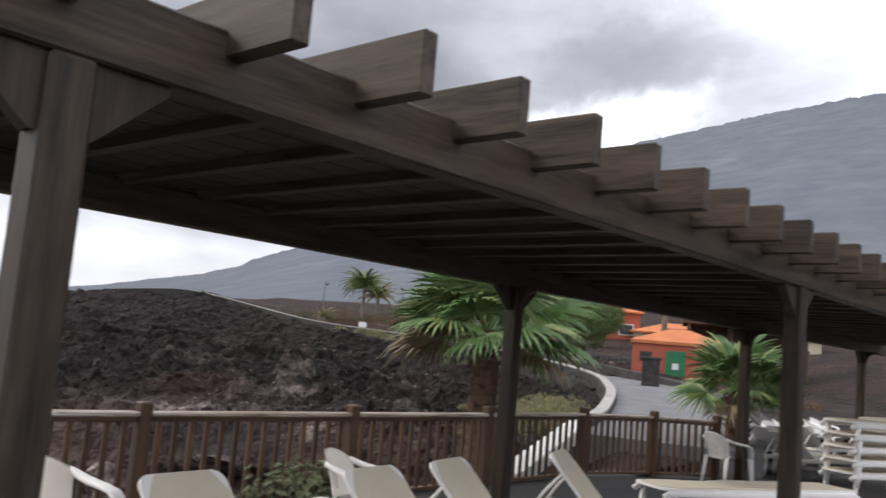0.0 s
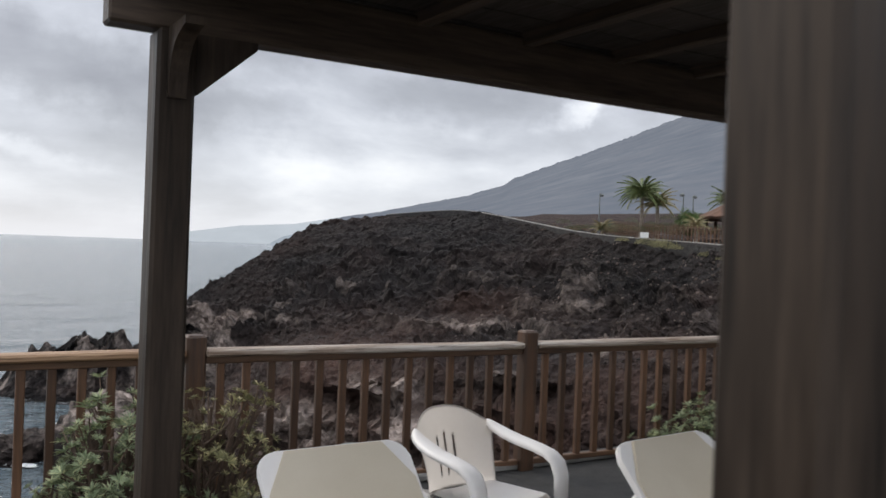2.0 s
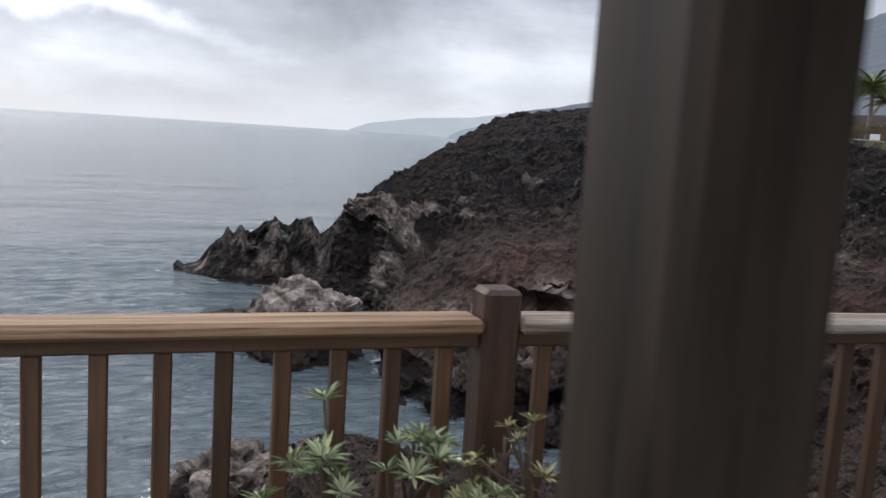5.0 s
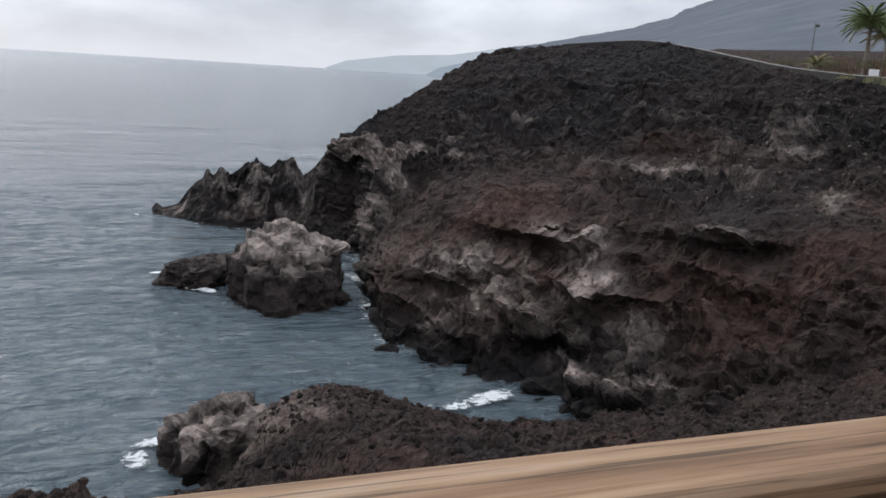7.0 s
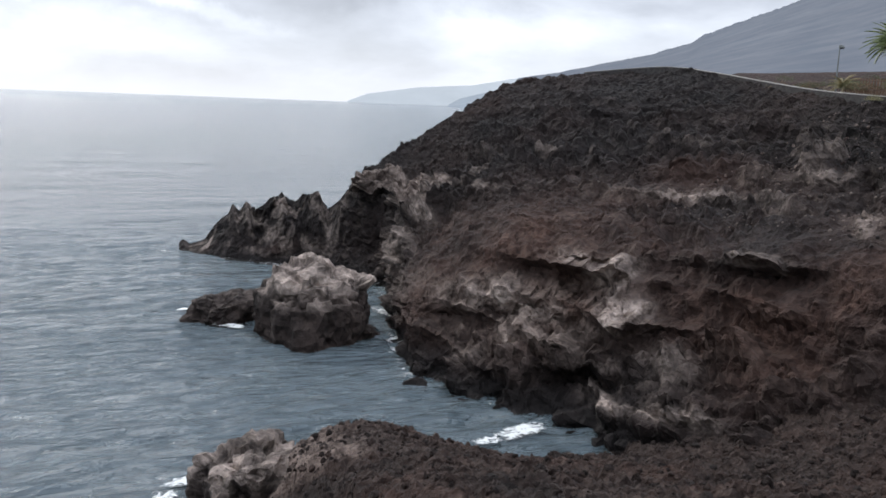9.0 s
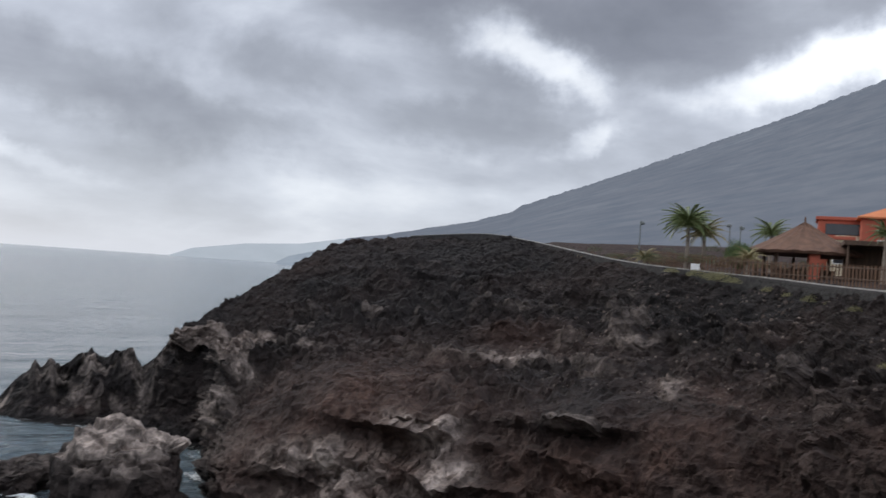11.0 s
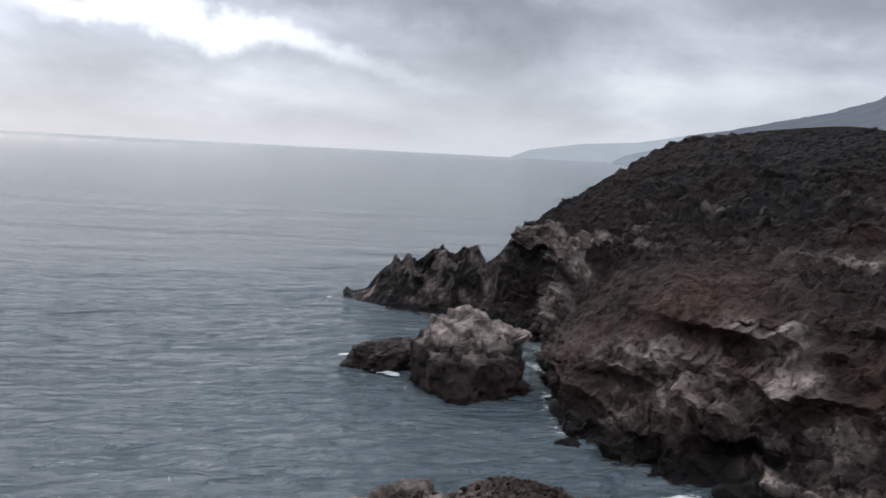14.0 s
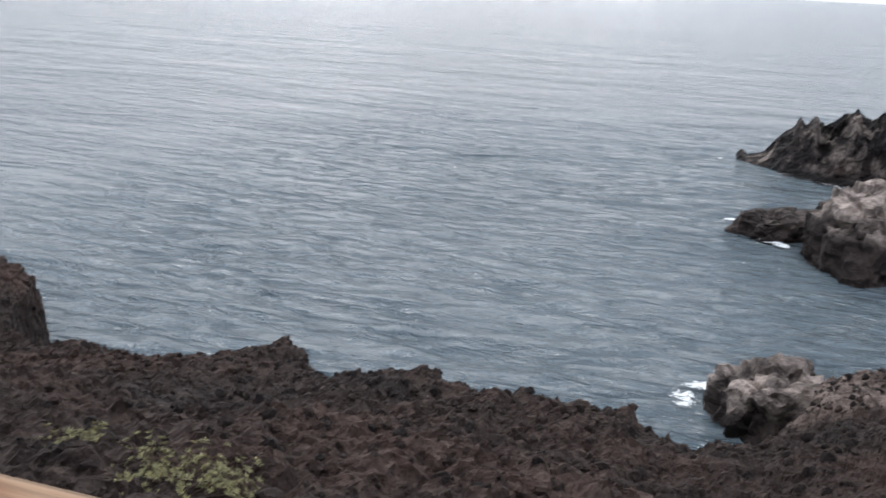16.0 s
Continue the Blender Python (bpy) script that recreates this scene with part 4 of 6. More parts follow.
# ---- the fence ----
def make_fence():
    root = thing("fence", Matrix(), "brown timber post-and-baluster fence at the terrace edge", "fence")
    post_bm = block_bm((0.12, 0.12, 1.09), move(0, 0, 0.48), 0.014)
    post0 = part("post", post_bm, FENCE, root)
    bal = part("baluster", block_bm((0.048, 0.042, 0.82), move(0, 0, 0.442), 0.006), FENCE, root)
    line = [(-12.3, 7.48), (-9.85, 7.48), (-7.4, 7.48), (-4.95, 7.48), (-2.5, 7.48), (-0.13, 7.50), (2.41, 7.48), (4.82, 7.32), (7.30, 7.26),
            (9.7, 7.25), (12.1, 7.28), (13.5, 6.85), (14.4, 6.2)]
    first_post = first_bal = True
    for i, (x, y) in enumerate(line):
        if first_post:
            post0.matrix_basis, first_post = move(x, y, 0), False
        else:
            o = new("post", post0.data)
            o.parent, o.matrix_basis = root, pose(x, y, 0, 0, 0, 180 * (i % 2))
    for (xa, ya), (xb, yb) in zip(line, line[1:]):
        d = Vector((xb - xa, yb - ya, 0))
        length, turn = d.length, Matrix.Rotation(math.atan2(d.y, d.x), 4, "Z")
        mid = move((xa + xb) / 2, (ya + yb) / 2, 0) @ turn
        span = length - 0.12
        part("handrail", block_bm((span, 0.145, 0.045), mid @ move(0, 0, 0.917), 0.012), GREYRAIL if xa > 2 else RAILTOP, root)
        part("upper_rail", block_bm((span, 0.06, 0.045), mid @ move(0, 0, 0.8725), 0.006), FENCE_X, root)
        part("lower_rail", block_bm((span, 0.05, 0.04), mid @ move(0, 0, 0.055), 0.006), FENCE_X, root)
        k = max(2, round(length / (0.161 if xa < 12 else 0.12)))
        for j in range(1, k):
            o = bal if first_bal else new("baluster", bal.data)
            first_bal = False
            o.parent = root
            o.matrix_basis = mid @ move(-length / 2 + length * j / k, 0.0, 0) @ Matrix.Rotation(math.pi * (j % 2), 4, "Z")


make_fence()

# ---- terrace furniture ----
def sweep(bm, pts, w, h, side):
    """A flat bar of width w (along side) and thickness h through points, with chamfered corners."""
    pts = [Vector(p) for p in pts]
    side = Vector(side).normalized()
    rings = []
    for i, p in enumerate(pts):
        d = (pts[min(i + 1, len(pts) - 1)] - pts[max(i - 1, 0)]).normalized()
        sd = (side - d * side.dot(d)).normalized()
        up = d.cross(sd)
        ww = w[i] if isinstance(w, (list, tuple)) else w
        ring = []
        for a, b in ((-1, -0.5), (-0.6, -1), (0.6, -1), (1, -0.5), (1, 0.5), (0.6, 1), (-0.6, 1), (-1, 0.5)):
            ring.append(bm.verts.new(p + sd * a * ww / 2 + up * b * h / 2))
        rings.append(ring)
    for a, b in zip(rings, rings[1:]):
        for k in range(8):
            j = (k + 1) % 8
            bm.faces.new((a[k], a[j], b[j], b[k]))
    bm.faces.new(list(reversed(rings[0])))
    bm.faces.new(rings[-1])
    return bm


def plate(bm, outline, thick, m):
    """A flat plate from an outline in x, y."""
    top = [bm.verts.new(m @ Vector((x, y, thick / 2))) for x, y in outline]
    bot = [bm.verts.new(m @ Vector((x, y, -thick / 2))) for x, y in outline]
    fs = [bm.faces.new(top), bm.faces.new(list(reversed(bot)))]
    n = len(outline)
    for i in range(n):
        j = (i + 1) % n
        fs.append(bm.faces.new((top[j], top[i], bot[i], bot[j])))
    es = [e for f in fs[:2] for e in f.edges]
    bmesh.ops.bevel(bm, geom=es, offset=min(0.006, thick * 0.3), segments=2, affect="EDGES")
    bmesh.ops.recalc_face_normals(bm, faces=bm.faces)
    return bm


def rounded(w, y0, y1, r, top_only=False):
    out = []
    corners = [(w / 2 - r, y1 - r, 0), (-w / 2 + r, y1 - r, 90)]
    corners += [(-w / 2, y0, None), (w / 2, y0, None)] if top_only else [(-w / 2 + r, y0 + r, 180), (w / 2 - r, y0 + r, 270)]
    for x, y, a in corners:
        if a is None:
            out.append((x, y))
        else:
            out += [(x + r * math.cos(radians(a + k * 15)), y + r * math.sin(radians(a + k * 15))) for k in range(7)]
    return out


def sun_lounger(m, angle, label, group="sun loungers under the pergola"):
    """Plastic lounger; +y points to the head end, the hinge is over the origin."""
    root = thing("sun_lounger", m, label, "sun lounger", group)
    for s in (-1, 1):
        bm = bmesh.new()
        sweep(bm, [(s * 0.30, -1.30, 0.30), (s * 0.30, -1.22, 0.34), (s * 0.30, 0.0, 0.34), (s * 0.30, 0.55, 0.34), (s * 0.30, 0.62, 0.30)],
              0.05, 0.07, (1, 0, 0))
        part("side_rail", bm, PLASTIC, root)
    for x in (-0.29, 0.29):
        for y in (-1.10, 0.48):
            bm = bmesh.new()
            sweep(bm, [(x, y, 0.33), (x, y + (0.03 if y > 0 else -0.03), 0.15), (x, y + (0.05 if y > 0 else -0.05), 0.0)], [0.06, 0.05, 0.045], 0.07, (1, 0, 0))
            part("leg", bm, PLASTIC, root)
    bm = bmesh.new()
    plate(bm, rounded(0.60, -1.28, -0.01, 0.06), 0.025, move(0, 0, 0.385))
    part("seat", bm, PLASTIC, root)
    bm = bmesh.new()
    plate(bm, [(-0.25, -1.22), (0.25, -1.22), (0.27, -1.1), (0.27, -0.03), (-0.27, -0.03), (-0.27, -1.1)], 0.012, move(0, 0, 0.404))
    part("seat_sheet", bm, CANVAS, root, "beige seat sheet")
    tilt = move(0, 0, 0.385) @ Matrix.Rotation(radians(angle), 4, "X")
    bm = bmesh.new()
    plate(bm, rounded(0.62, 0.0, 0.63, 0.075, True), 0.028, tilt)
    back = part("backrest", bm, PLASTIC, root)
    bm = bmesh.new()
    plate(bm, [(-0.295, 0.0), (0.295, 0.0), (0.295, 0.46), (0.20, 0.624), (-0.20, 0.624), (-0.295, 0.46)], 0.012, tilt @ move(0, 0, 0.019))
    part("back_sheet", bm, CANVAS, back, "beige sheet with cut corners")
    if angle > 10:
        for s in (-1, 1):
            bm = bmesh.new()
            top = tilt @ Vector((s * 0.27, 0.42, -0.015))
            sweep(bm, [top, ((s * 0.27), (top.y + 0.56) / 2 + 0.02, (top.z + 0.34) / 2), (s * 0.27, 0.56, 0.35)], 0.035, 0.025, (1, 0, 0))
            part("support", bm, PLASTIC, root)
    for o in root.children_recursive:
        if o.name.startswith(("side_rail", "leg", "support")):
            smooth(o)
    return root


TIDY = "white plastic sun lounger with a raised back and beige sheet"
for x, y, turn, angle in ((2.31, 4.76, 2, 47), (3.68, 4.40, 6, 47), (5.06, 4.20, 8, 47), (6.08, 4.34, 14, 47), (7.78, 4.42, 20, 48)):
    sun_lounger(pose(x, y, 0, 0, 0, turn), angle, TIDY)
flat_one = sun_lounger(pose(10.4, 4.7, 0, 0, 0, 62), 0, "white plastic sun lounger lying flat", "sun loungers under the pergola")
copy_thing(flat_one, pose(11.4, 4.3, 0, 0, 0, 66))
LEAN = sun_lounger(pose(16.5, 5.6, 0, 0, 0, 70), 40, TIDY, "sun loungers under the pergola")
for k in range(5):
    copy_thing(flat_one, pose(15.4, 4.2, 0.19 * k, 0, 0, 62 + 3 * (k % 2)))
    copy_thing(flat_one, pose(17.6, 4.3, 0.19 * k, 0, 0, 64 - 3 * (k % 2)))
for x, y, turn in ((19.4, 3.4, 70), (20.9, 4.3, 64), (20.6, 5.0, 75), (17.3, 6.3, 80), (19.6, 6.4, 68), (22.0, 5.8, 72)):
    copy_thing(LEAN, pose(x, y, 0, 0, 0, turn))


def garden_chair(m, label):
    """One-piece plastic armchair; it faces -y."""
    root = thing("garden_chair", m, label, "chair", "white plastic garden chairs")
    # backrest: a bowed panel with a round top and three slots
    bm = bmesh.new()
    nu, nv = 61, 25
    vs = {}
    for i in range(nu):
        s = -1 + 2 * i / (nu - 1)
        reach = 0.80 - 0.105 * abs(s) ** 2.6
        for j in range(nv):
            f = j / (nv - 1)
            z = 0.40 + (reach - 0.40) * f
            half = 0.225 + 0.035 * f - 0.015 * math.sin(math.pi * f)
            bow = 0.10 * (1 - s * s)
            vs[i, j] = bm.verts.new((s * half, 0.15 + bow + 0.11 * f ** 1.2 - 0.03 * f * abs(s) ** 3, z))
    for i in range(nu - 1):
        for j in range(nv - 1):
            if i in (22, 29, 36) and 4 <= j < (16 if i == 29 else 15):
                continue
            bm.faces.new((vs[i, j], vs[i + 1, j], vs[i + 1, j + 1], vs[i, j + 1]))
    bmesh.ops.solidify(bm, geom=list(bm.faces), thickness=0.012)
    bmesh.ops.recalc_face_normals(bm, faces=bm.faces)
    smooth(part("backrest", bm, PLASTIC, root))
    # seat: dished, with a rolled front edge
    bm = bmesh.new()
    n = 17
    g = {}
    for i in range(n):
        s = -1 + 2 * i / (n - 1)
        for j in range(n):
            f = j / (n - 1)
            y = 0.24 - 0.48 * f - 0.02 * (1 - s * s)
            half = 0.205 + 0.045 * f
            z = 0.405 + 0.018 * s * s + 0.012 * f - 0.05 * max(0, f - 0.88) / 0.12
            g[i, j] = bm.verts.new((s * half, y, z))
    for i in range(n - 1):
        for j in range(n - 1):
            bm.faces.new((g[i, j], g[i + 1, j], g[i + 1, j + 1], g[i, j + 1]))
    bmesh.ops.solidify(bm, geom=list(bm.faces), thickness=0.014)
    bmesh.ops.recalc_face_normals(bm, faces=bm.faces)
    smooth(part("seat", bm, PLASTIC, root))
    for s in (-1, 1):
        bm = bmesh.new()
        sweep(bm, [(s * 0.243, 0.262, 0.705), (s * 0.251, 0.240, 0.696), (s * 0.259, 0.200, 0.680), (s * 0.267, 0.140, 0.662), (s * 0.275, 0.05, 0.645), (s * 0.279, -0.07, 0.632), (s * 0.278, -0.16, 0.618),
                   (s * 0.275, -0.215, 0.590), (s * 0.272, -0.245, 0.53), (s * 0.27, -0.25, 0.42)],
              [0.018, 0.045, 0.075, 0.095, 0.105, 0.10, 0.098, 0.098, 0.095, 0.09], 0.038, (1, 0.1, 0))
        smooth(part("armrest", bm, PLASTIC, root))
        for y, lean, z0 in ((-0.25, -0.03, 0.43), (0.20, 0.07, 0.42)):
            bm = bmesh.new()
            x = 0.268 if y < 0 else 0.21
            sweep(bm, [(s * x, y, z0), (s * (x + 0.01), y + lean * 0.5, 0.2), (s * (x + 0.02), y + lean, 0.0)], [0.085, 0.07, 0.055], 0.04, (1, 0.6 if y < 0 else -0.6, 0))
            smooth(part("leg", bm, PLASTIC, root))
    return root


chair = garden_chair(pose(3.33, 5.66, 0, 0, 0, 9), "white plastic garden armchair by the fence")
copy_thing(chair, pose(5.84, 5.50, 0, 0, 0, 24))
for x, y, turn in ((14.1, 5.9, 70), (18.2, 7.2, 10), (19.4, 7.0, -20), (20.8, 7.3, 15), (22.3, 7.1, 5), (23.6, 7.4, -10), (16.6, 7.0, 20)):
    copy_thing(chair, pose(x, y, 0, 0, 0, turn))


def low_table(m):
    root = thing("low_table", m, "low square white plastic table beside the chairs", "table")
    bm = bmesh.new()
    plate(bm, rounded(0.46, -0.23, 0.23, 0.05), 0.022, move(0, 0, 0.42))
    part("tabletop", bm, PLASTIC, root)
    bm = bmesh.new()
    plate(bm, rounded(0.42, -0.21, 0.21, 0.04), 0.04, move(0, 0, 0.39))
    part("apron", bm, PLASTIC, root)
    for x in (-0.17, 0.17):
        for y in (-0.17, 0.17):
            bm = bmesh.new()
            sweep(bm, [(x, y, 0.39), (x * 1.1, y * 1.1, 0.2), (x * 1.18, y * 1.18, 0)], [0.07, 0.055, 0.045], 0.045, (1, 0, 0))
            part("leg", bm, PLASTIC, root)


low_table(pose(5.38, 5.42, 0, 0, 0, 12))

GREYMETAL = surface("grey_painted_metal", (0.11, 0.125, 0.12), (0.17, 0.185, 0.18), 6.0, (0.45, 0.6), 80.0, 0.15, 0.001)
LAMPGLASS = surface("frosted_lamp_glass", (0.42, 0.42, 0.38), (0.5, 0.5, 0.46), 9.0, (0.3, 0.4), 50.0, 0.1, 0.001)


def bollard(m):
    root = thing("bollard_lamp", m, "short grey bollard lamp with louvre rings by the fence", "lamp")
    bm = bmesh.new()
    lathe(bm, [(0.075, 0.0), (0.08, 0.01), (0.08, 0.28), (0.07, 0.30)], 28)
    smooth(part("column", bm, GREYMETAL, root))
    bm = bmesh.new()
    lathe(bm, [(0.055, 0.30), (0.055, 0.52)], 24)
    smooth(part("diffuser", bm, LAMPGLASS, root))
    for k in range(4):
        bm = bmesh.new()
        z = 0.325 + k * 0.042
        lathe(bm, [(0.06, z + 0.012), (0.084, z - 0.006), (0.088, z), (0.086, z + 0.008), (0.06, z + 0.022)], 28)
        smooth(part("louvre", bm, GREYMETAL, root))
    bm = bmesh.new()
    lathe(bm, [(0.07, 0.495), (0.088, 0.50), (0.09, 0.535), (0.084, 0.552), (0.05, 0.56), (0.01, 0.562)], 28)
    smooth(part("cap", bm, GREYMETAL, root))


bollard(move(2.97, 6.38, 0.0) @ Matrix.Scale(0.97, 4))

# pale edging strip under the fence, and the retaining wall below it
CONCRETE = surface("weathered_concrete", (0.16, 0.155, 0.145), (0.30, 0.29, 0.275), 3.0, (0.75, 0.95), 40.0, 0.4, 0.004)
bm = bmesh.new()
block(bm, (33.5, 0.11, 0.05), move(-4.6, 7.36, 0.025), 0.012)
tagged(part("kerb", bm, CONCRETE), "pale concrete edging strip under the fence", "kerb", kind="structure")


# ---- plants ----
def leafy(name, low, high, tip=None):
    m, t, b = material(name)
    v = coords(t)
    n = noise_tex(t, v, 9.0, 3.0)
    geo = t.nodes.new("ShaderNodeNewGeometry")
    c = ramp(t, geo.outputs["Random Per Island"], [(0.0, low), (0.7, high), (1.0, tip or high)])
    c = mixed(t, 0.5, c, ramp(t, n, [(0.3, grey(0.6)), (0.7, grey(1.3))]), "MULTIPLY")
    t.links.new(c, b.inputs["Base Color"])
    b.inputs["Roughness"].default_value = 0.5
    b.inputs["Subsurface Weight"].default_value = 0.0
    return m


SUCCULENT = leafy("succulent_leaf", (0.12, 0.12, 0.05), (0.33, 0.31, 0.15), (0.58, 0.50, 0.26))
GREYLEAF = leafy("grey_green_succulent_leaf", (0.13, 0.17, 0.085), (0.30, 0.35, 0.20), (0.50, 0.50, 0.28))
TWIG = surface("dry_brown_twig", (0.045, 0.030, 0.021), (0.15, 0.10, 0.07), 8.0, (0.8, 0.95), 60.0, 0.3, 0.002)
PALMGREEN = leafy("fan_palm_leaf", (0.07, 0.14, 0.042), (0.145, 0.25, 0.075), (0.30, 0.34, 0.13))
PALMDRY = leafy("dry_palm_leaf", (0.16, 0.12, 0.07), (0.28, 0.21, 0.12))
BARK = surface("fibrous_palm_bark", (0.05, 0.028, 0.018), (0.19, 0.11, 0.07), 5.0, (0.8, 0.95), 30.0, 0.8, 0.02, (1, 1, 3))
GORSE = leafy("grey_green_shrub", (0.13, 0.13, 0.06), (0.27, 0.25, 0.12), (0.42, 0.36, 0.17))
DRYBUSH = leafy("dry_rust_bush", (0.075, 0.048, 0.026), (0.17, 0.105, 0.058), (0.26, 0.19, 0.09))
OLIVE = leafy("dull_green_shrub", (0.05, 0.07, 0.03), (0.11, 0.13, 0.06), (0.16, 0.15, 0.07))


def rosette(verts, faces, p, d, size, rng, leaves=10):
    """A tuft of narrow leaves round the direction d."""
    d = d.normalized()
    a = d.orthogonal().normalized()
    b = d.cross(a)
    for k in range(leaves):
        w = 2 * math.pi * (k + rng.random() * 0.5) / leaves
        rise = rng.uniform(0.15, 1.0)
        out = (a * math.cos(w) + b * math.sin(w)) * 1.0 + d * rise
        out.normalize()
        side = out.cross(d).normalized() * size * 0.085
        ln = size * rng.uniform(0.75, 1.15)
        i = len(verts)
        mid = p + out * ln * 0.55 + d * size * 0.04
        verts += [p, mid + side, p + out * ln - d * size * 0.08, mid - side]
        faces += [(i, i + 1, i + 2, i + 3)]


def from_lists(name, verts, faces, mat, parent=None):
    me = bpy.data.meshes.new(name)
    me.from_pydata([tuple(v) for v in verts], [], faces)
    me.materials.append(mat)
    ob = new(name, me)
    if parent is not None:
        ob.parent = parent
    return ob


def shrub(m, size, tufts, leaf, seed, label, tuft_size=0.050, mat=None, heads=46, bare=0.35):
    """A branching succulent shrub: woody stems fork towards heads of crowded rosettes, with bare stems and gaps between."""
    rng = random.Random(seed)
    root = thing("shrub", m, label, "shrub")
    verts, faces = [], []
    bm = bmesh.new()
    for h in range(heads):
        a = h * 2.39996 + rng.uniform(-0.4, 0.4)
        e = math.acos(1 - 0.96 * (h + 0.5) / heads)
        d = Vector((math.sin(e) * math.cos(a), math.sin(e) * math.sin(a), math.cos(e)))
        lump = rng.uniform(0.74, 1.08) * (1 + 0.25 * noise.noise(d * 2.3 + Vector((seed, 0, 0))))
        c = Vector((d.x * size[0], d.y * size[1], d.z * size[2])) * lump
        c.z = max(c.z, 0.06)
        foot = Vector((c.x * 0.2, c.y * 0.2, 0))
        knee_at = foot.lerp(c, 0.5) + Vector((rng.uniform(-1, 1), rng.uniform(-1, 1), 0.6)) * size[0] * 0.10
        tube(bm, [foot, knee_at, c], [0.016, 0.012, 0.008], 6)
        spread = rng.uniform(0.16, 0.27) * size[0]
        dead = rng.random() < bare
        for k in range(max(3, int(tufts / heads * (0.25 if dead else rng.uniform(0.7, 1.4))))):
            o = Vector((rng.gauss(0, 0.6), rng.gauss(0, 0.6), rng.gauss(0.15, 0.5))) * spread
            p = c + o
            p.z = max(p.z, 0.03)
            fork = c.lerp(knee_at, rng.uniform(0.1, 0.7))
            tube(bm, [fork, fork.lerp(p, 0.55) + Vector((0, 0, -0.01)), p], [0.007, 0.0055, 0.004], 4)
            if not dead or rng.random() < 0.3:
                rosette(verts, faces, p, d * 0.6 + o.normalized() * 0.5 + Vector((0, 0, 0.6)), tuft_size * rng.uniform(0.65, 1.25), rng, 17)
    part("branchwork", bm, TWIG, root)
    from_lists("foliage", verts, faces, mat or SUCCULENT, root)
    return root


shrub(move(1.86, 6.80, 0), (0.42, 0.44, 0.70), 600, None, 4, "grey-green succulent shrub with dry brown stems by the fence", 0.056, GREYLEAF, 48, 0.15)
shrub(move(2.32, 6.86, 0), (0.42, 0.40, 0.80), 430, None, 7, "yellowing succulent shrub with bare stems by the fence", 0.050, None, 62, 0.5)
shrub(move(6.35, 6.65, 0), (0.70, 0.42, 0.42), 800, None, 12, "low green succulent shrub at the foot of the fence", 0.055, GREYLEAF, 60, 0.15)
shrub(move(-3.9, 14.4, -4.5), (0.95, 0.7, 0.55), 480, None, 15, "dry yellow-green shrub on the lava slope", 0.075, GORSE, 40, 0.2)
shrub(move(-5.4, 14.6, -4.5), (0.6, 0.5, 0.4), 300, None, 16, "dry yellow-green shrub on the lava slope", 0.075, GORSE, 40, 0.2)


def fan_leaf():
    """A pleated fan blade on its stalk, along +x, lying in x, y."""
    verts, faces = [], []
    n = 34
    for k in range(n):
        a0 = radians(-128 + 256 * k / n)
        a1 = radians(-128 + 256 * (k + 1) / n)
        am = (a0 + a1) / 2
        ln = 0.78 + 0.16 * math.cos(am) + 0.05 * math.sin(k * 2.7)
        droop = 0.10 + 0.08 * (1 + math.sin(k * 1.9))
        def at(a, r, z):
            return Vector((0.72 + r * math.cos(a), r * math.sin(a), z))
        i = len(verts)
        verts += [at(am, 0.02, 0), at(a0, ln * 0.52, -0.02), at(am, ln * 0.52, 0.025), at(a1, ln * 0.52, -0.02),
                  at(am - (a1 - a0) * 0.22, ln * 0.8, -0.05 - droop * 0.4), at(am, ln * 0.8, -0.03 - droop * 0.4), at(am + (a1 - a0) * 0.22, ln * 0.8, -0.05 - droop * 0.4),
                  at(am, ln, -0.1 - droop)]
        faces += [(i, i + 1, i + 2), (i, i + 2, i + 3), (i + 1, i + 4, i + 5, i + 2), (i + 2, i + 5, i + 6, i + 3), (i + 4, i + 7, i + 5), (i + 5, i + 7, i + 6)]
    return verts, faces


def stalk(length):
    bm = bmesh.new()
    tube(bm, [(0, 0, -0.1), (length * 0.5, 0, 0.0), (length, 0, 0.0)], [0.022, 0.014, 0.009], 6)
    return bm


FAN = fan_leaf()


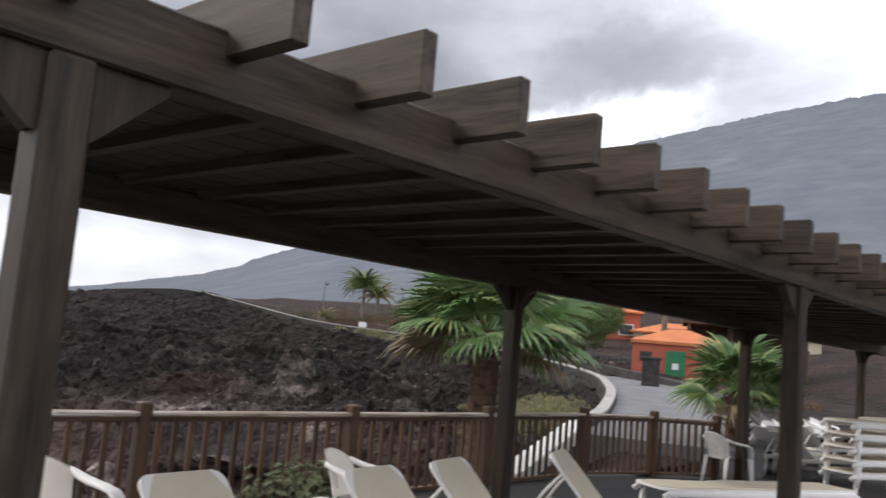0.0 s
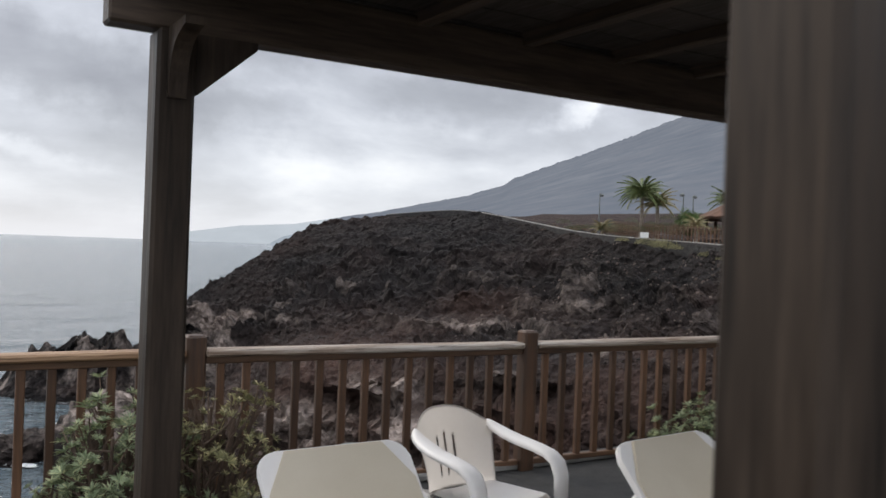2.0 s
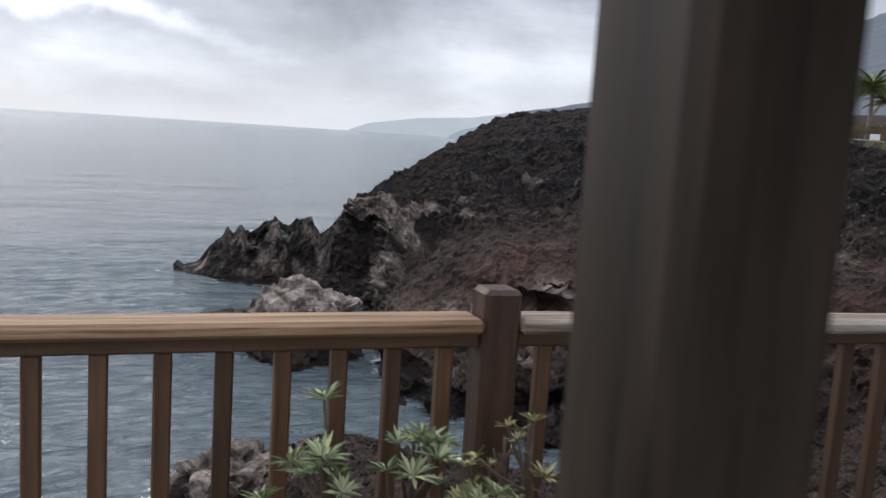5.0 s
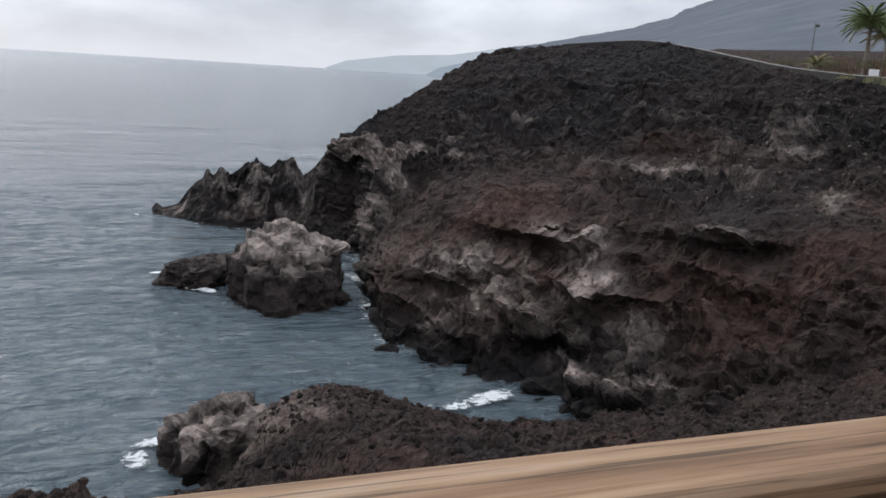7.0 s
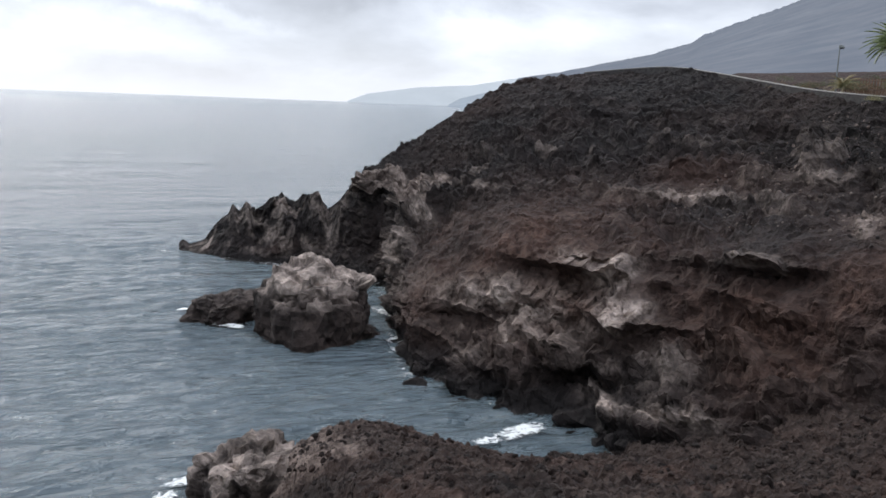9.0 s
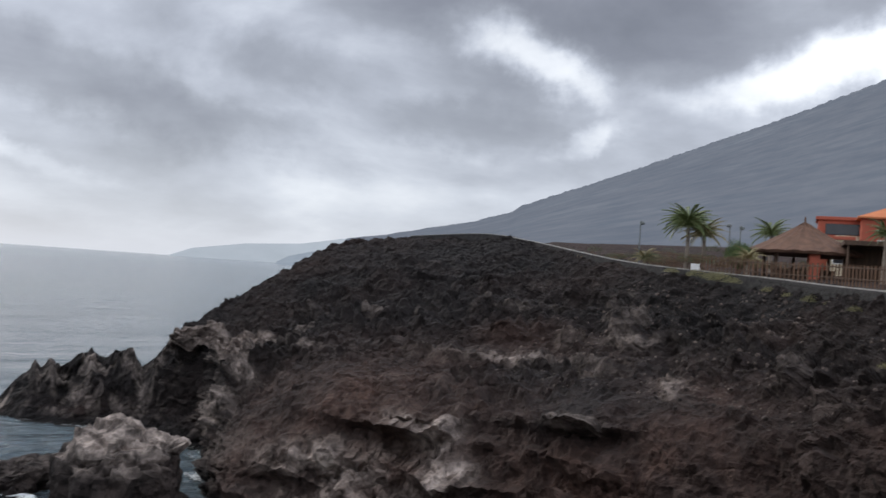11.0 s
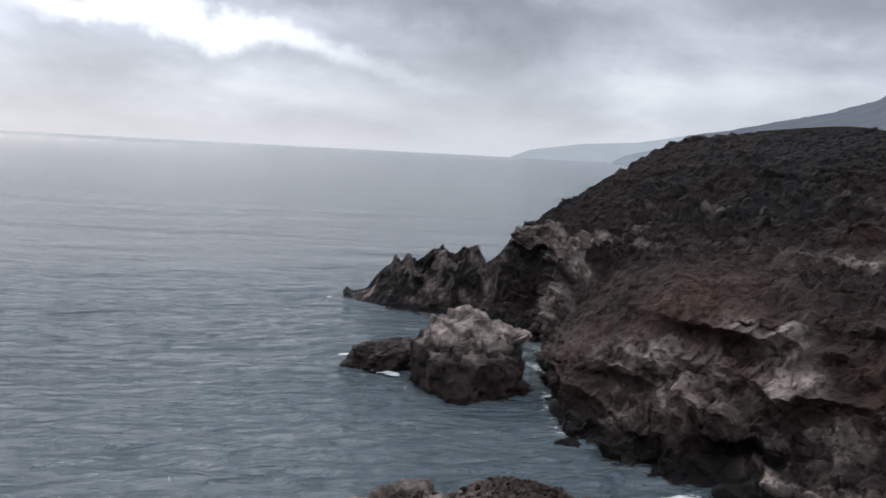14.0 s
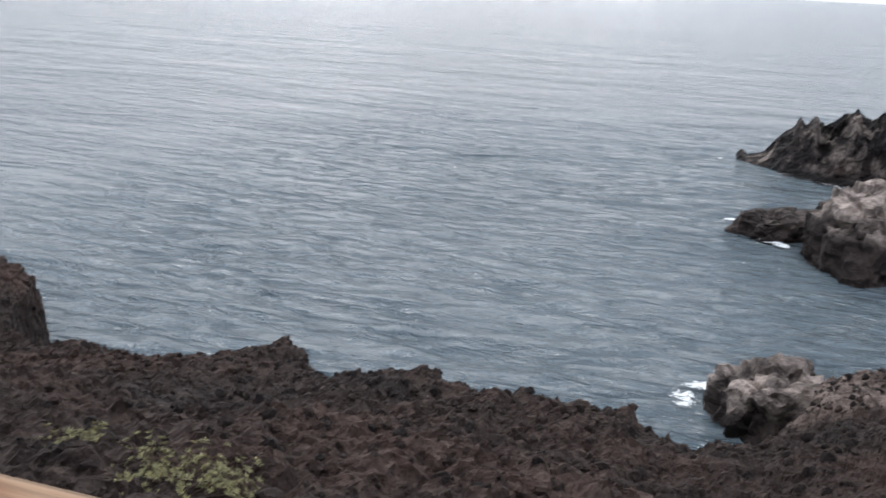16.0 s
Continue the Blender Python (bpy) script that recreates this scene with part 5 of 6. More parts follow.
def fan_palm(m, height, fronds, scale, seed, label):
    rng = random.Random(seed)
    root = thing("fan_palm", m, label, "palm", "fan palms")
    bm = bmesh.new()
    tube(bm, [(0, 0, -2.0), (0, 0, height * 0.5), (0, 0, height)], [0.25, 0.21, 0.19], 16)
    for k in range(int(26 * (height + 1.5))):   # cut leaf bases
        z = -1.0 + k * 0.033
        if z > height:
            break
        a = k * 2.4
        r = 0.205
        c = Vector((r * math.cos(a), r * math.sin(a), z))
        out = Vector((math.cos(a), math.sin(a), 0.9)).normalized()
        side = Vector((-math.sin(a), math.cos(a), 0))
        v = [bm.verts.new(c + side * 0.06 - out * 0.03), bm.verts.new(c - side * 0.06 - out * 0.03), bm.verts.new(c - side * 0.03 + out * 0.11), bm.verts.new(c + side * 0.03 + out * 0.11),
             bm.verts.new(c + Vector((out.x, out.y, 0)) * 0.05 + Vector((0, 0, -0.02)))]
        bm.faces.new((v[0], v[1], v[2], v[3])), bm.faces.new((v[0], v[3], v[4])), bm.faces.new((v[3], v[2], v[4])), bm.faces.new((v[2], v[1], v[4]))
    part("trunk", bm, BARK, root)
    blade = stem = dry = None
    for k in range(fronds):
        a = k * 137.5 + rng.uniform(-12, 12)
        f = k / (fronds - 1)
        pitch = 66 - 84 * f + rng.uniform(-8, 8)
        old = f > 0.94
        mt = pose(0, 0, height - 0.1 + 0.15 * (1 - f), 0, 0, a) @ Matrix.Rotation(radians(-pitch), 4, "Y") @ Matrix.Rotation(rng.uniform(-0.5, 0.5), 4, "X") @ Matrix.Scale(scale * rng.uniform(0.85, 1.1), 4)
        if old:
            if dry is None:
                dry = fr = from_lists("dry_frond", FAN[0], FAN[1], PALMDRY, root)
                fr["label"] = "dry hanging frond"
            else:
                fr = new("dry_frond", dry.data)
                fr.parent = root
        elif blade is None:
            blade = fr = from_lists("frond", FAN[0], FAN[1], PALMGREEN, root)
        else:
            fr = new("frond", blade.data)
            fr.parent = root
        fr.matrix_basis = mt
        if stem is None:
            stem = st = part("stalk", stalk(0.74), PALMGREEN, fr)
        else:
            st = new("stalk", stem.data)
            st.parent = fr
    return root


fan_palm(move(10.75, 8.2, 0), 2.05, 24, 0.98, 21, "bushy green fan palm with dry hanging fronds behind the fence")
fan_palm(move(16.2, 6.6, 0), 1.45, 18, 0.72, 22, "green fan palm beside the path")


def feather_frond(length):
    verts, faces = [], []
    n = 34
    for k in range(n):
        f = (k + 1) / n
        x = length * f
        z = 0.5 * length * (f - 1.65 * f * f)
        ln = length * 0.24 * (1 - 0.75 * abs(f - 0.4))
        for s in (-1, 1):
            i = len(verts)
            p = Vector((x, 0, z))
            tip = p + Vector((ln * 0.6, s * ln * 0.6, -ln * 0.75))
            w = Vector((length * 0.014, 0, 0))
            verts += [p - w, p + w, tip]
            faces += [(i, i + 1, i + 2) if s > 0 else (i + 1, i, i + 2)]
    i = len(verts)
    for k in range(6):
        f = k / 5
        verts += [Vector((length * f, -0.03 * (1.2 - f), 0.5 * length * (f - 1.65 * f * f))), Vector((length * f, 0.03 * (1.2 - f), 0.5 * length * (f - 1.65 * f * f) + 0.02))]
    faces += [(i + 2 * k, i + 2 * k + 2, i + 2 * k + 3, i + 2 * k + 1) for k in range(5)]
    return verts, faces


def feather_palm(m, height, length, fronds, seed, label, mat):
    rng = random.Random(seed)
    root = thing("feather_palm", m, label, "palm", "palms by the road")
    bm = bmesh.new()
    tube(bm, [(0, 0, -0.6), (0.05, 0, height * 0.5), (0, 0, height)], [0.22, 0.15, 0.13], 10)
    part("trunk", bm, PALEBARK, root)
    v, f = feather_frond(length)
    one = None
    for k in range(fronds):
        if one is None:
            one = fr = from_lists("frond", v, f, mat, root)
        else:
            fr = new("frond", one.data)
            fr.parent = root
        q = k / (fronds - 1)
        fr.matrix_basis = pose(0, 0, height, 0, 0, k * 137.5) @ Matrix.Rotation(radians(-(66 - 82 * q)), 4, "Y") @ Matrix.Rotation(rng.uniform(-0.3, 0.3), 4, "X") @ Matrix.Scale(rng.uniform(0.85, 1.1), 4)


FEATHER = leafy("feather_palm_leaf", (0.07, 0.10, 0.035), (0.15, 0.19, 0.07), (0.26, 0.25, 0.10))
PALEBARK = surface("pale_palm_trunk", (0.13, 0.10, 0.08), (0.28, 0.23, 0.18), 4.0, (0.8, 0.95), 22.0, 0.6, 0.02, (1, 1, 4))
OCHRE = leafy("ochre_palm_leaf", (0.16, 0.14, 0.06), (0.27, 0.22, 0.10), (0.34, 0.26, 0.12))
feather_palm(move(52.5, 55.0, 3.2), 3.4, 2.0, 58, 31, "green feather palm by the coast road", FEATHER)
feather_palm(move(53.7, 54.4, 3.2), 2.7, 1.7, 40, 32, "ochre half-dry feather palm by the coast road", OCHRE)
feather_palm(move(50.2, 57.2, 3.2), 0.5, 1.1, 22, 33, "small ochre palm by the coast road", OCHRE)
feather_palm(move(52.3, 48.9, 3.0), 1.0, 1.15, 24, 34, "small half-dry palm beside the thatched hut", OCHRE)
feather_palm(move(56.5, 41.2, 3.2), 2.9, 1.3, 28, 35, "small green palm in front of the terracotta house", FEATHER)
feather_palm(move(68.1, 59.5, 3.8), 3.3, 1.8, 30, 36, "dark green palm behind the thatched hut", FEATHER)
feather_palm(move(44.5, 22.5, 2.0), 3.8, 2.2, 18, 37, "green palm behind the kiosk", FEATHER)
feather_palm(move(47.5, 20.0, 2.0), 3.2, 2.2, 18, 38, "yellow-green palm behind the kiosk", OCHRE)


TREEGREEN = leafy("dense_green_leaf", (0.06, 0.10, 0.03), (0.13, 0.20, 0.06), (0.22, 0.28, 0.09))


def round_tree(m, radius, seed, label):
    rng = random.Random(seed)
    root = thing("tree", m, label, "tree")
    bm = bmesh.new()
    tube(bm, [(0, 0, -0.5), (0.05, 0, radius * 0.6), (0, 0.05, radius * 1.2)], [0.16, 0.12, 0.07], 8)
    tube(bm, [(0, 0, -3.0), (0, 0, -0.4)], [0.2, 0.16], 8)
    for k in range(6):
        a = k * 1.05
        tube(bm, [(0, 0, radius * 0.7), (math.cos(a) * radius * 0.5, math.sin(a) * radius * 0.5, radius * 1.25)], [0.06, 0.02], 5)
    part("trunk", bm, BARK, root)
    verts, faces = [], []
    for k in range(1900):
        d = Vector((rng.gauss(0, 1), rng.gauss(0, 1), rng.gauss(0, 1))).normalized()
        r = radius * (0.55 + 0.5 * rng.random() ** 0.5) * (1 + 0.65 * noise.noise(d * 2.4 + Vector((seed, 0, 0))))
        p = d * r + Vector((0, 0, radius * 1.35))
        rosette(verts, faces, p, d, radius * 0.15, rng, 6)
    from_lists("crown", verts, faces, TREEGREEN, root)


round_tree(move(60.4, 40.5, 5.3), 1.3, 41, "dark green round-crowned tree by the terracotta house")
round_tree(move(54.2, 51.4, 3.2), 0.9, 44, "bright green rounded bush beside the thatched hut")
round_tree(move(63.5, 37.5, 3.6), 1.6, 42, "green tree beside the terracotta house")
round_tree(move(46.0, 28.5, 2.2), 1.5, 43, "dark green tree beside the path")


def scrub(name, label, spots, size, tufts, mat, seed, leaf):
    """Low scrub on rough ground."""
    rng = random.Random(seed)
    verts, faces = [], []
    for x, y, z, s in spots:
        for k in range(tufts):
            d = Vector((rng.gauss(0, 1), rng.gauss(0, 1), abs(rng.gauss(0, 0.8)))).normalized()
            p = Vector((x, y, z)) + Vector((d.x, d.y, d.z * 0.6)) * s * rng.uniform(0.6, 1.05)
            rosette(verts, faces, p, d, leaf * s, rng, 5)
    tagged(from_lists(name, verts, faces, mat), label, "shrub", kind="stuff")


rng = random.Random(77)
scrub("scrub", "brown and dull green bushes round the palms by the road", [(51 + rng.uniform(-1.5, 5.5), 56.5 + rng.uniform(-3.5, 4), 3.5 + rng.uniform(0, 0.5), rng.uniform(0.5, 0.95)) for k in range(16)],
      1, 120, OLIVE, 80, 0.14)
scrub("scrub", "grey-green scrub on the scree below the road wall", [(31.4, 23.4, -0.6, 0.9), (32.2, 23.0, -0.4, 0.7), (30.6, 24.6, -0.8, 0.5), (45.2, 49.4, 2.6, 0.55), (45.1, 47.0, 2.4, 0.75), (44.9, 45.6, 2.3, 0.7),
      (44.6, 44.6, 2.2, 0.95), (44.2, 43.4, 2.1, 0.6), (43.9, 40.4, 1.7, 0.5), (43.1, 38.5, 1.5, 0.35), (42.0, 36.1, 1.3, 0.6), (40.8, 34.2, 1.2, 0.35), (39.0, 31.6, 1.0, 0.45), (19.5, 12.8, 0.2, 1.0), (21.0, 13.6, 0.2, 1.0), (17.6, 11.9, 0.0, 0.8),
      (22.5, 15.4, 0.0, 0.9), (20.0, 15.5, -0.6, 0.7)], 1, 330, GORSE, 78, 0.11)
scrub("scrub", "dry rust-brown bushes along the coast road", [(50 + rng.uniform(-2.0, 9.0), 47 + rng.uniform(0, 16), 3.3 + rng.uniform(0, 0.4), rng.uniform(0.45, 0.9)) for k in range(46)],
      1, 110, DRYBUSH, 81, 0.15)
scrub("scrub", "dull green scrub dotting the plain", [(55 + rng.uniform(-3, 40) + k * 0.2, 60 + rng.uniform(-12, 45), 4.6 + rng.uniform(0, 0.6), rng.uniform(0.4, 1.1)) for k in range(120)],
      1, 70, OLIVE, 79, 0.16)

# ---- the coast road, its wall and the houses ----
STONE = surface("lava_stone_wall", (0.010, 0.010, 0.010), (0.066, 0.060, 0.056), 3.5, (0.85, 0.98), 9.0, 1.0, 0.06)
COPING = surface("pale_wall_coping", (0.26, 0.245, 0.225), (0.42, 0.40, 0.37), 2.0, (0.8, 0.95), 20.0, 0.3, 0.006)
ASPHALT = surface("grey_path_surface", (0.11, 0.11, 0.115), (0.19, 0.19, 0.195), 1.5, (0.85, 0.95), 40.0, 0.3, 0.004)
TERRACOTTA = surface("terracotta_render", (0.37, 0.085, 0.05), (0.46, 0.125, 0.075), 0.8, (0.8, 0.95), 30.0, 0.2, 0.004)
ROOFTILE = surface("orange_roof", (0.48, 0.15, 0.055), (0.62, 0.21, 0.085), 1.2, (0.7, 0.9), 18.0, 0.4, 0.02)
THATCH = surface("brown_thatch", (0.075, 0.04, 0.026), (0.17, 0.09, 0.058), 2.0, (0.9, 1.0), 26.0, 0.8, 0.03, (1, 1, 0.3))
CREAM = surface("cream_render", (0.60, 0.52, 0.36), (0.70, 0.62, 0.45), 0.8, (0.8, 0.95), 30.0, 0.2, 0.004)
GREENDOOR = surface("green_painted_door", (0.01, 0.13, 0.05), (0.02, 0.19, 0.08), 3.0, (0.5, 0.65), 40.0, 0.2, 0.002)
DARKWOOD = surface("dark_weathered_wood", (0.05, 0.03, 0.02), (0.12, 0.075, 0.05), 5.0, (0.8, 0.95), 30.0, 0.5, 0.01, (1, 1, 0.2))
DARKGLASS = surface("dark_window_glass", (0.015, 0.017, 0.02), (0.03, 0.033, 0.04), 1.0, (0.1, 0.2), 20.0, 0.0, 0.001)
WHITEPAINT = surface("white_paint", (0.70, 0.69, 0.66), (0.80, 0.79, 0.76), 2.0, (0.6, 0.8), 30.0, 0.15, 0.002)

ROADLINE = [(11.5, 8.2, -0.05), (13.2, 8.65, 0.28), (15.1, 9.2, 0.6), (18.0, 10.4, 0.78), (24.0, 13.8, 1.08), (30.2, 18.6, 1.42), (36.8, 27.4, 1.95), (41.8, 35.0, 2.25), (44.6, 41.0, 2.55),
            (45.9, 50.0, 2.95), (47.4, 57.0, 3.4), (48.3, 63.5, 4.1), (48.6, 70.0, 4.9), (47.7, 76.2, 5.5), (43.6, 83.6, 4.95)]


def ribbon(line, left, right, top, bottom):
    """A wall-like strip along a line: from left to right of it, between two heights over it."""
    bm = bmesh.new()
    rings = []
    for i in range(len(line)):
        d = Vector(line[min(i + 1, len(line) - 1)]) - Vector(line[max(i - 1, 0)])
        d.z = 0
        side = Vector((d.y, -d.x, 0)).normalized()
        p = Vector(line[i])
        rings.append([bm.verts.new(p + side * o + Vector((0, 0, h))) for o, h in ((left, bottom), (right, bottom), (right, top), (left, top))])
    for a, b in zip(rings, rings[1:]):
        for k in range(4):
            j = (k + 1) % 4
            bm.faces.new((a[k], b[k], b[j], a[j]))
    bm.faces.new(rings[0]), bm.faces.new(list(reversed(rings[-1])))
    bmesh.ops.recalc_face_normals(bm, faces=bm.faces)
    return bm


line = [tuple(p) for p in curve_rows(ROADLINE, 110)]
tagged(part("wall_seaward", ribbon(line, -0.16, 0.16, -0.065, -2.2), STONE), "dark lava-stone wall along the coast road", "wall", kind="structure")
tagged(part("trim", ribbon(line[15:], -0.13, 0.13, 0.0, -0.05), COPING), "pale coping on the road wall", "coping", kind="structure")
tagged(part("kerb", ribbon(line[:16], -0.19, 0.20, 0.002, -0.24), WHITEPAINT), "white-painted kerb of the ramp behind the fence", "kerb", kind="structure")
sunk = [(x, y, z - 0.4 * min(1.0, max(0.0, (i - 34) / 10))) for i, (x, y, z) in enumerate(line)]
tagged(part("road", ribbon(sunk[14:], 0.17, 3.3, -0.15, -1.0), ASPHALT), "grey path curving along the coast", "road", kind="structure")


def wall_stones(count=290):
    """Rough stones standing out of the seaward face of the road wall."""
    wall = bpy.data.objects["wall_seaward"]
    rng = random.Random(8)
    shapes = []
    for k in range(5):
        bm = bmesh.new()
        bmesh.ops.create_icosphere(bm, subdivisions=1, radius=1.0)
        for v in bm.verts:
            v.co = Vector((v.co.x * 0.26, v.co.y * 0.09, v.co.z * 0.17)) * rng.uniform(0.75, 1.15)
        shapes.append(bm)
    first = []
    for bm in shapes:
        ob = part("stone", bm, STONE, wall)
        first.append(ob)
    for k in range(count):
        i = 26 + (k // 3) * 36 // (count // 3)
        f = rng.random()
        a, b = Vector(line[i]), Vector(line[i + 1])
        d = (b - a).normalized()
        p = a + (b - a) * f + Vector((-d.y, d.x, 0)) * 0.14
        ob = first[k] if k < 5 else new("stone", first[k % 5].data)
        ob.parent = wall
        ob.matrix_basis = move(p.x, p.y, p.z - 0.2 - 0.24 * (k % 3) - rng.uniform(0, 0.06)) @ Matrix.Rotation(math.atan2(d.y, d.x), 4, "Z")


wall_stones()
inner = [(p[0], p[1], p[2]) for p in line[22:60]]
tagged(part("wall_landward", ribbon(inner, 3.32, 3.7, -0.1, -1.6), STONE), "low lava-stone wall on the path's inner side", "wall", kind="structure")


def picket_fence(points, height, label, step=0.28):
    """A wooden paling fence along points."""
    root = thing("paling_fence", Matrix(), label, "fence", "fences by the road")
    pale = None
    for a, b in zip(points, points[1:]):
        a, b = Vector(a), Vector(b)
        d = b - a
        turn = math.atan2(d.y, d.x)
        for h in (0.3, 0.85):
            bm = bmesh.new()
            sweep(bm, [a + Vector((0, 0, h * height)), b + Vector((0, 0, h * height))], 0.08, 0.05, (0, 0, 1))
            part("rail", bm, DARKWOOD, root)
        n = int(d.length / step)
        for k in range(n):
            p = a + d * (k / n)
            m = move(p.x, p.y, p.z) @ Matrix.Rotation(turn, 4, "Z")
            if pale is None:
                pale = o = part("pale", block_bm((0.13, 0.03, height + 0.3), move(0, 0, height / 2 - 0.15), 0.0), PALING, root)
            else:
                o = new("pale", pale.data)
                o.parent = root
            o.matrix_basis = m


PALING = surface("brown_paling", (0.07, 0.036, 0.02), (0.17, 0.09, 0.05), 2.0, (0.8, 0.95), 30.0, 0.4, 0.004, (1, 1, 0.2), vary=0.25)
picket_fence([(54.3, 60.5, 3.4), (51.6, 52.0, 2.9), (50.4, 45.0, 2.6), (49.2, 40.0, 2.5)], 1.2, "brown wooden paling fence along the coast road", 0.42)
picket_fence([(49.2, 40.0, 2.5), (46.4, 34.0, 2.3), (42.6, 28.4, 2.0)], 1.2, "brown wooden paling fence in front of the houses", 0.36)
picket_fence([(37.0, 17.6, 0.6), (34.0, 13.6, 0.3), (32.0, 10.0, 0.2)], 0.8, "brown wooden paling fence beside the kiosk", 0.25)


def slab_box(root, name, size, m, mat, bevel=0.02, label=""):
    return part(name, block_bm(size, m, bevel), mat, root, label)


def hip_roof(size, height, ridge_len, over, m):
    """A hipped roof with a thick eave."""
    bm = bmesh.new()
    w, d = size[0] / 2 + over, size[1] / 2 + over
    low = [bm.verts.new(m @ Vector((x, y, -0.15))) for x, y in ((-w, -d), (w, -d), (w, d), (-w, d))]
    eave = [bm.verts.new(m @ Vector((x, y, 0.0))) for x, y in ((-w, -d), (w, -d), (w, d), (-w, d))]
    r = ridge_len / 2
    a, b = bm.verts.new(m @ Vector((-r, 0, height))), bm.verts.new(m @ Vector((r, 0, height)))
    bm.faces.new(list(reversed(low)))
    for k in range(4):
        j = (k + 1) % 4
        bm.faces.new((low[k], low[j], eave[j], eave[k]))
    bm.faces.new((eave[0], eave[1], b, a)), bm.faces.new((eave[1], eave[2], b)), bm.faces.new((eave[2], eave[3], a, b)), bm.faces.new((eave[3], eave[0], a))
    return bm


def thatched_hut():
    root = thing("thatched_hut", pose(60.2, 50.2, 3.1, 0, 0, 37), "round thatched bar hut with terracotta pillars", "hut")
    bm = bmesh.new()
    n = 40
    rings = []
    for r, z in ((4.25, 1.7), (4.35, 1.88), (3.2, 2.45), (1.9, 3.15), (0.8, 3.82), (0.12, 4.25)):
        rings.append([bm.verts.new((r * (1 + 0.02 * math.sin(7 * k)) * math.cos(2 * math.pi * k / n), r * (1 + 0.02 * math.cos(5 * k)) * math.sin(2 * math.pi * k / n), z + 0.05 * math.sin(k * 3.1))) for k in range(n)])
    for a, b in zip(rings, rings[1:]):
        for k in range(n):
            j = (k + 1) % n
            bm.faces.new((a[k], a[j], b[j], b[k]))
    bm.faces.new(list(reversed(rings[0]))), bm.faces.new(rings[-1])
    part("roof", bm, THATCH, root)
    bm = bmesh.new()
    tube(bm, [(0, 0, 4.18), (0, 0, 4.75)], [0.11, 0.03], 8)
    part("finial", bm, THATCH, root)
    for k in range(8):
        a = k * math.pi / 4 + 0.2
        slab_box(root, "pillar", (0.75, 0.75, 2.6) if k == 4 else (0.22, 0.22, 2.6), pose(3.5 * math.cos(a), 3.5 * math.sin(a), 0.6, 0, 0, math.degrees(a)), TERRACOTTA if k == 4 else DARKWOOD)
    bm = bmesh.new()
    lathe(bm, [(2.3, -0.6), (2.3, 0.45), (2.45, 0.5), (2.45, 0.56), (0.2, 0.56)], 32)
    part("counter", bm, DARKWOOD, root)


thatched_hut()


def house(m, size, wall_mat, roof_mat, roof, label, openings=3, group="houses inland"):
    """A low rendered house with windows set in real frames."""
    root = thing("house", m, label, "house", group)
    w, d, h = size
    slab_box(root, "wall", (w, d, h + 1.5), move(0, 0, h / 2 - 0.75), wall_mat)
    if roof:
        part("roof", hip_roof((w, d), roof, max(0.0, w - d) * 0.8, 0.35, move(0, 0, h + 0.16)), roof_mat, root)
    else:
        slab_box(root, "roof", (w + 0.4, d + 0.4, 0.3), move(0, 0, h + 0.15), roof_mat)
    for k in range(openings):
        x = -w / 2 + w * (k + 0.5) / openings
        win = slab_box(root, "window", (min(1.4, w / openings * 0.6), 0.08, 1.1), move(x, -d / 2 - 0.02, h * 0.55), WHITEPAINT, 0.01)
        slab_box(win, "pane", (min(1.4, w / openings * 0.6) - 0.2, 0.04, 0.9), move(x, -d / 2 - 0.065, h * 0.55), DARKGLASS, 0.0)
    return root


house(pose(74.8, 56.7, 3.6, 0, 0, -54), (4.6, 4.4, 5.2), TERRACOTTA, TERRACOTTA, 0, "flat-roofed terracotta house with a dark opening under the roof", 2)
villa = bpy.data.objects["house"]
slab_box(villa, "opening", (3.7, 0.12, 1.0), move(0.2, -2.24, 4.35), DARKGLASS)
slab_box(villa, "balcony_wall", (2.2, 0.2, 1.0), move(0.3, -2.3, 3.3), CREAM)
house(pose(74.3, 52.4, 3.5, 0, 0, -54), (4.0, 4.0, 5.3), TERRACOTTA, ROOFTILE, 1.0, "terracotta house with an orange hipped roof", 1)
house(pose(70.9, 54.4, 3.2, 0, 0, -54), (2.0, 2.0, 3.6), CREAM, TERRACOTTA, 0, "small cream annexe in front of the terracotta house", 1)
house(pose(76.0, 44.0, 3.2, 0, 0, -58), (5.0, 4.0, 3.5), TERRACOTTA, ROOFTILE, 0.9, "terracotta house with an orange roof behind trees", 2)
house(pose(76.0, 37.0, 2.2, 0, 0, -62), (8.0, 5.0, 2.6), CREAM, ROOFTILE, 1.0, "cream house with an orange roof", 3)
house(pose(66.0, 27.0, 2.0, 0, 0, -66), (11.0, 5.0, 2.6), CREAM, ROOFTILE, 1.0, "long cream house with an orange roof behind palms", 4)


def canopy(m, size, label):
    """A flat dark shade roof on posts."""
    root = thing("shade_canopy", m, label, "canopy")
    slab_box(root, "roof", (size[0], size[1], 0.34), move(0, 0, size[2]), DARKWOOD)
    # added dark sheet in place of the shaded space under the roof
    slab_box(root, "back_panel", (size[0] * 0.9, 0.1, size[2] + 0.4), move(0, size[1] * 0.45, size[2] / 2 - 0.2), DARKWOOD)
    for x in (-0.45, 0, 0.45):
        for y in (-0.45, 0.45):
            slab_box(root, "post", (0.16, 0.16, size[2] + 0.6), move(x * size[0], y * size[1], size[2] / 2 - 0.3), DARKWOOD)


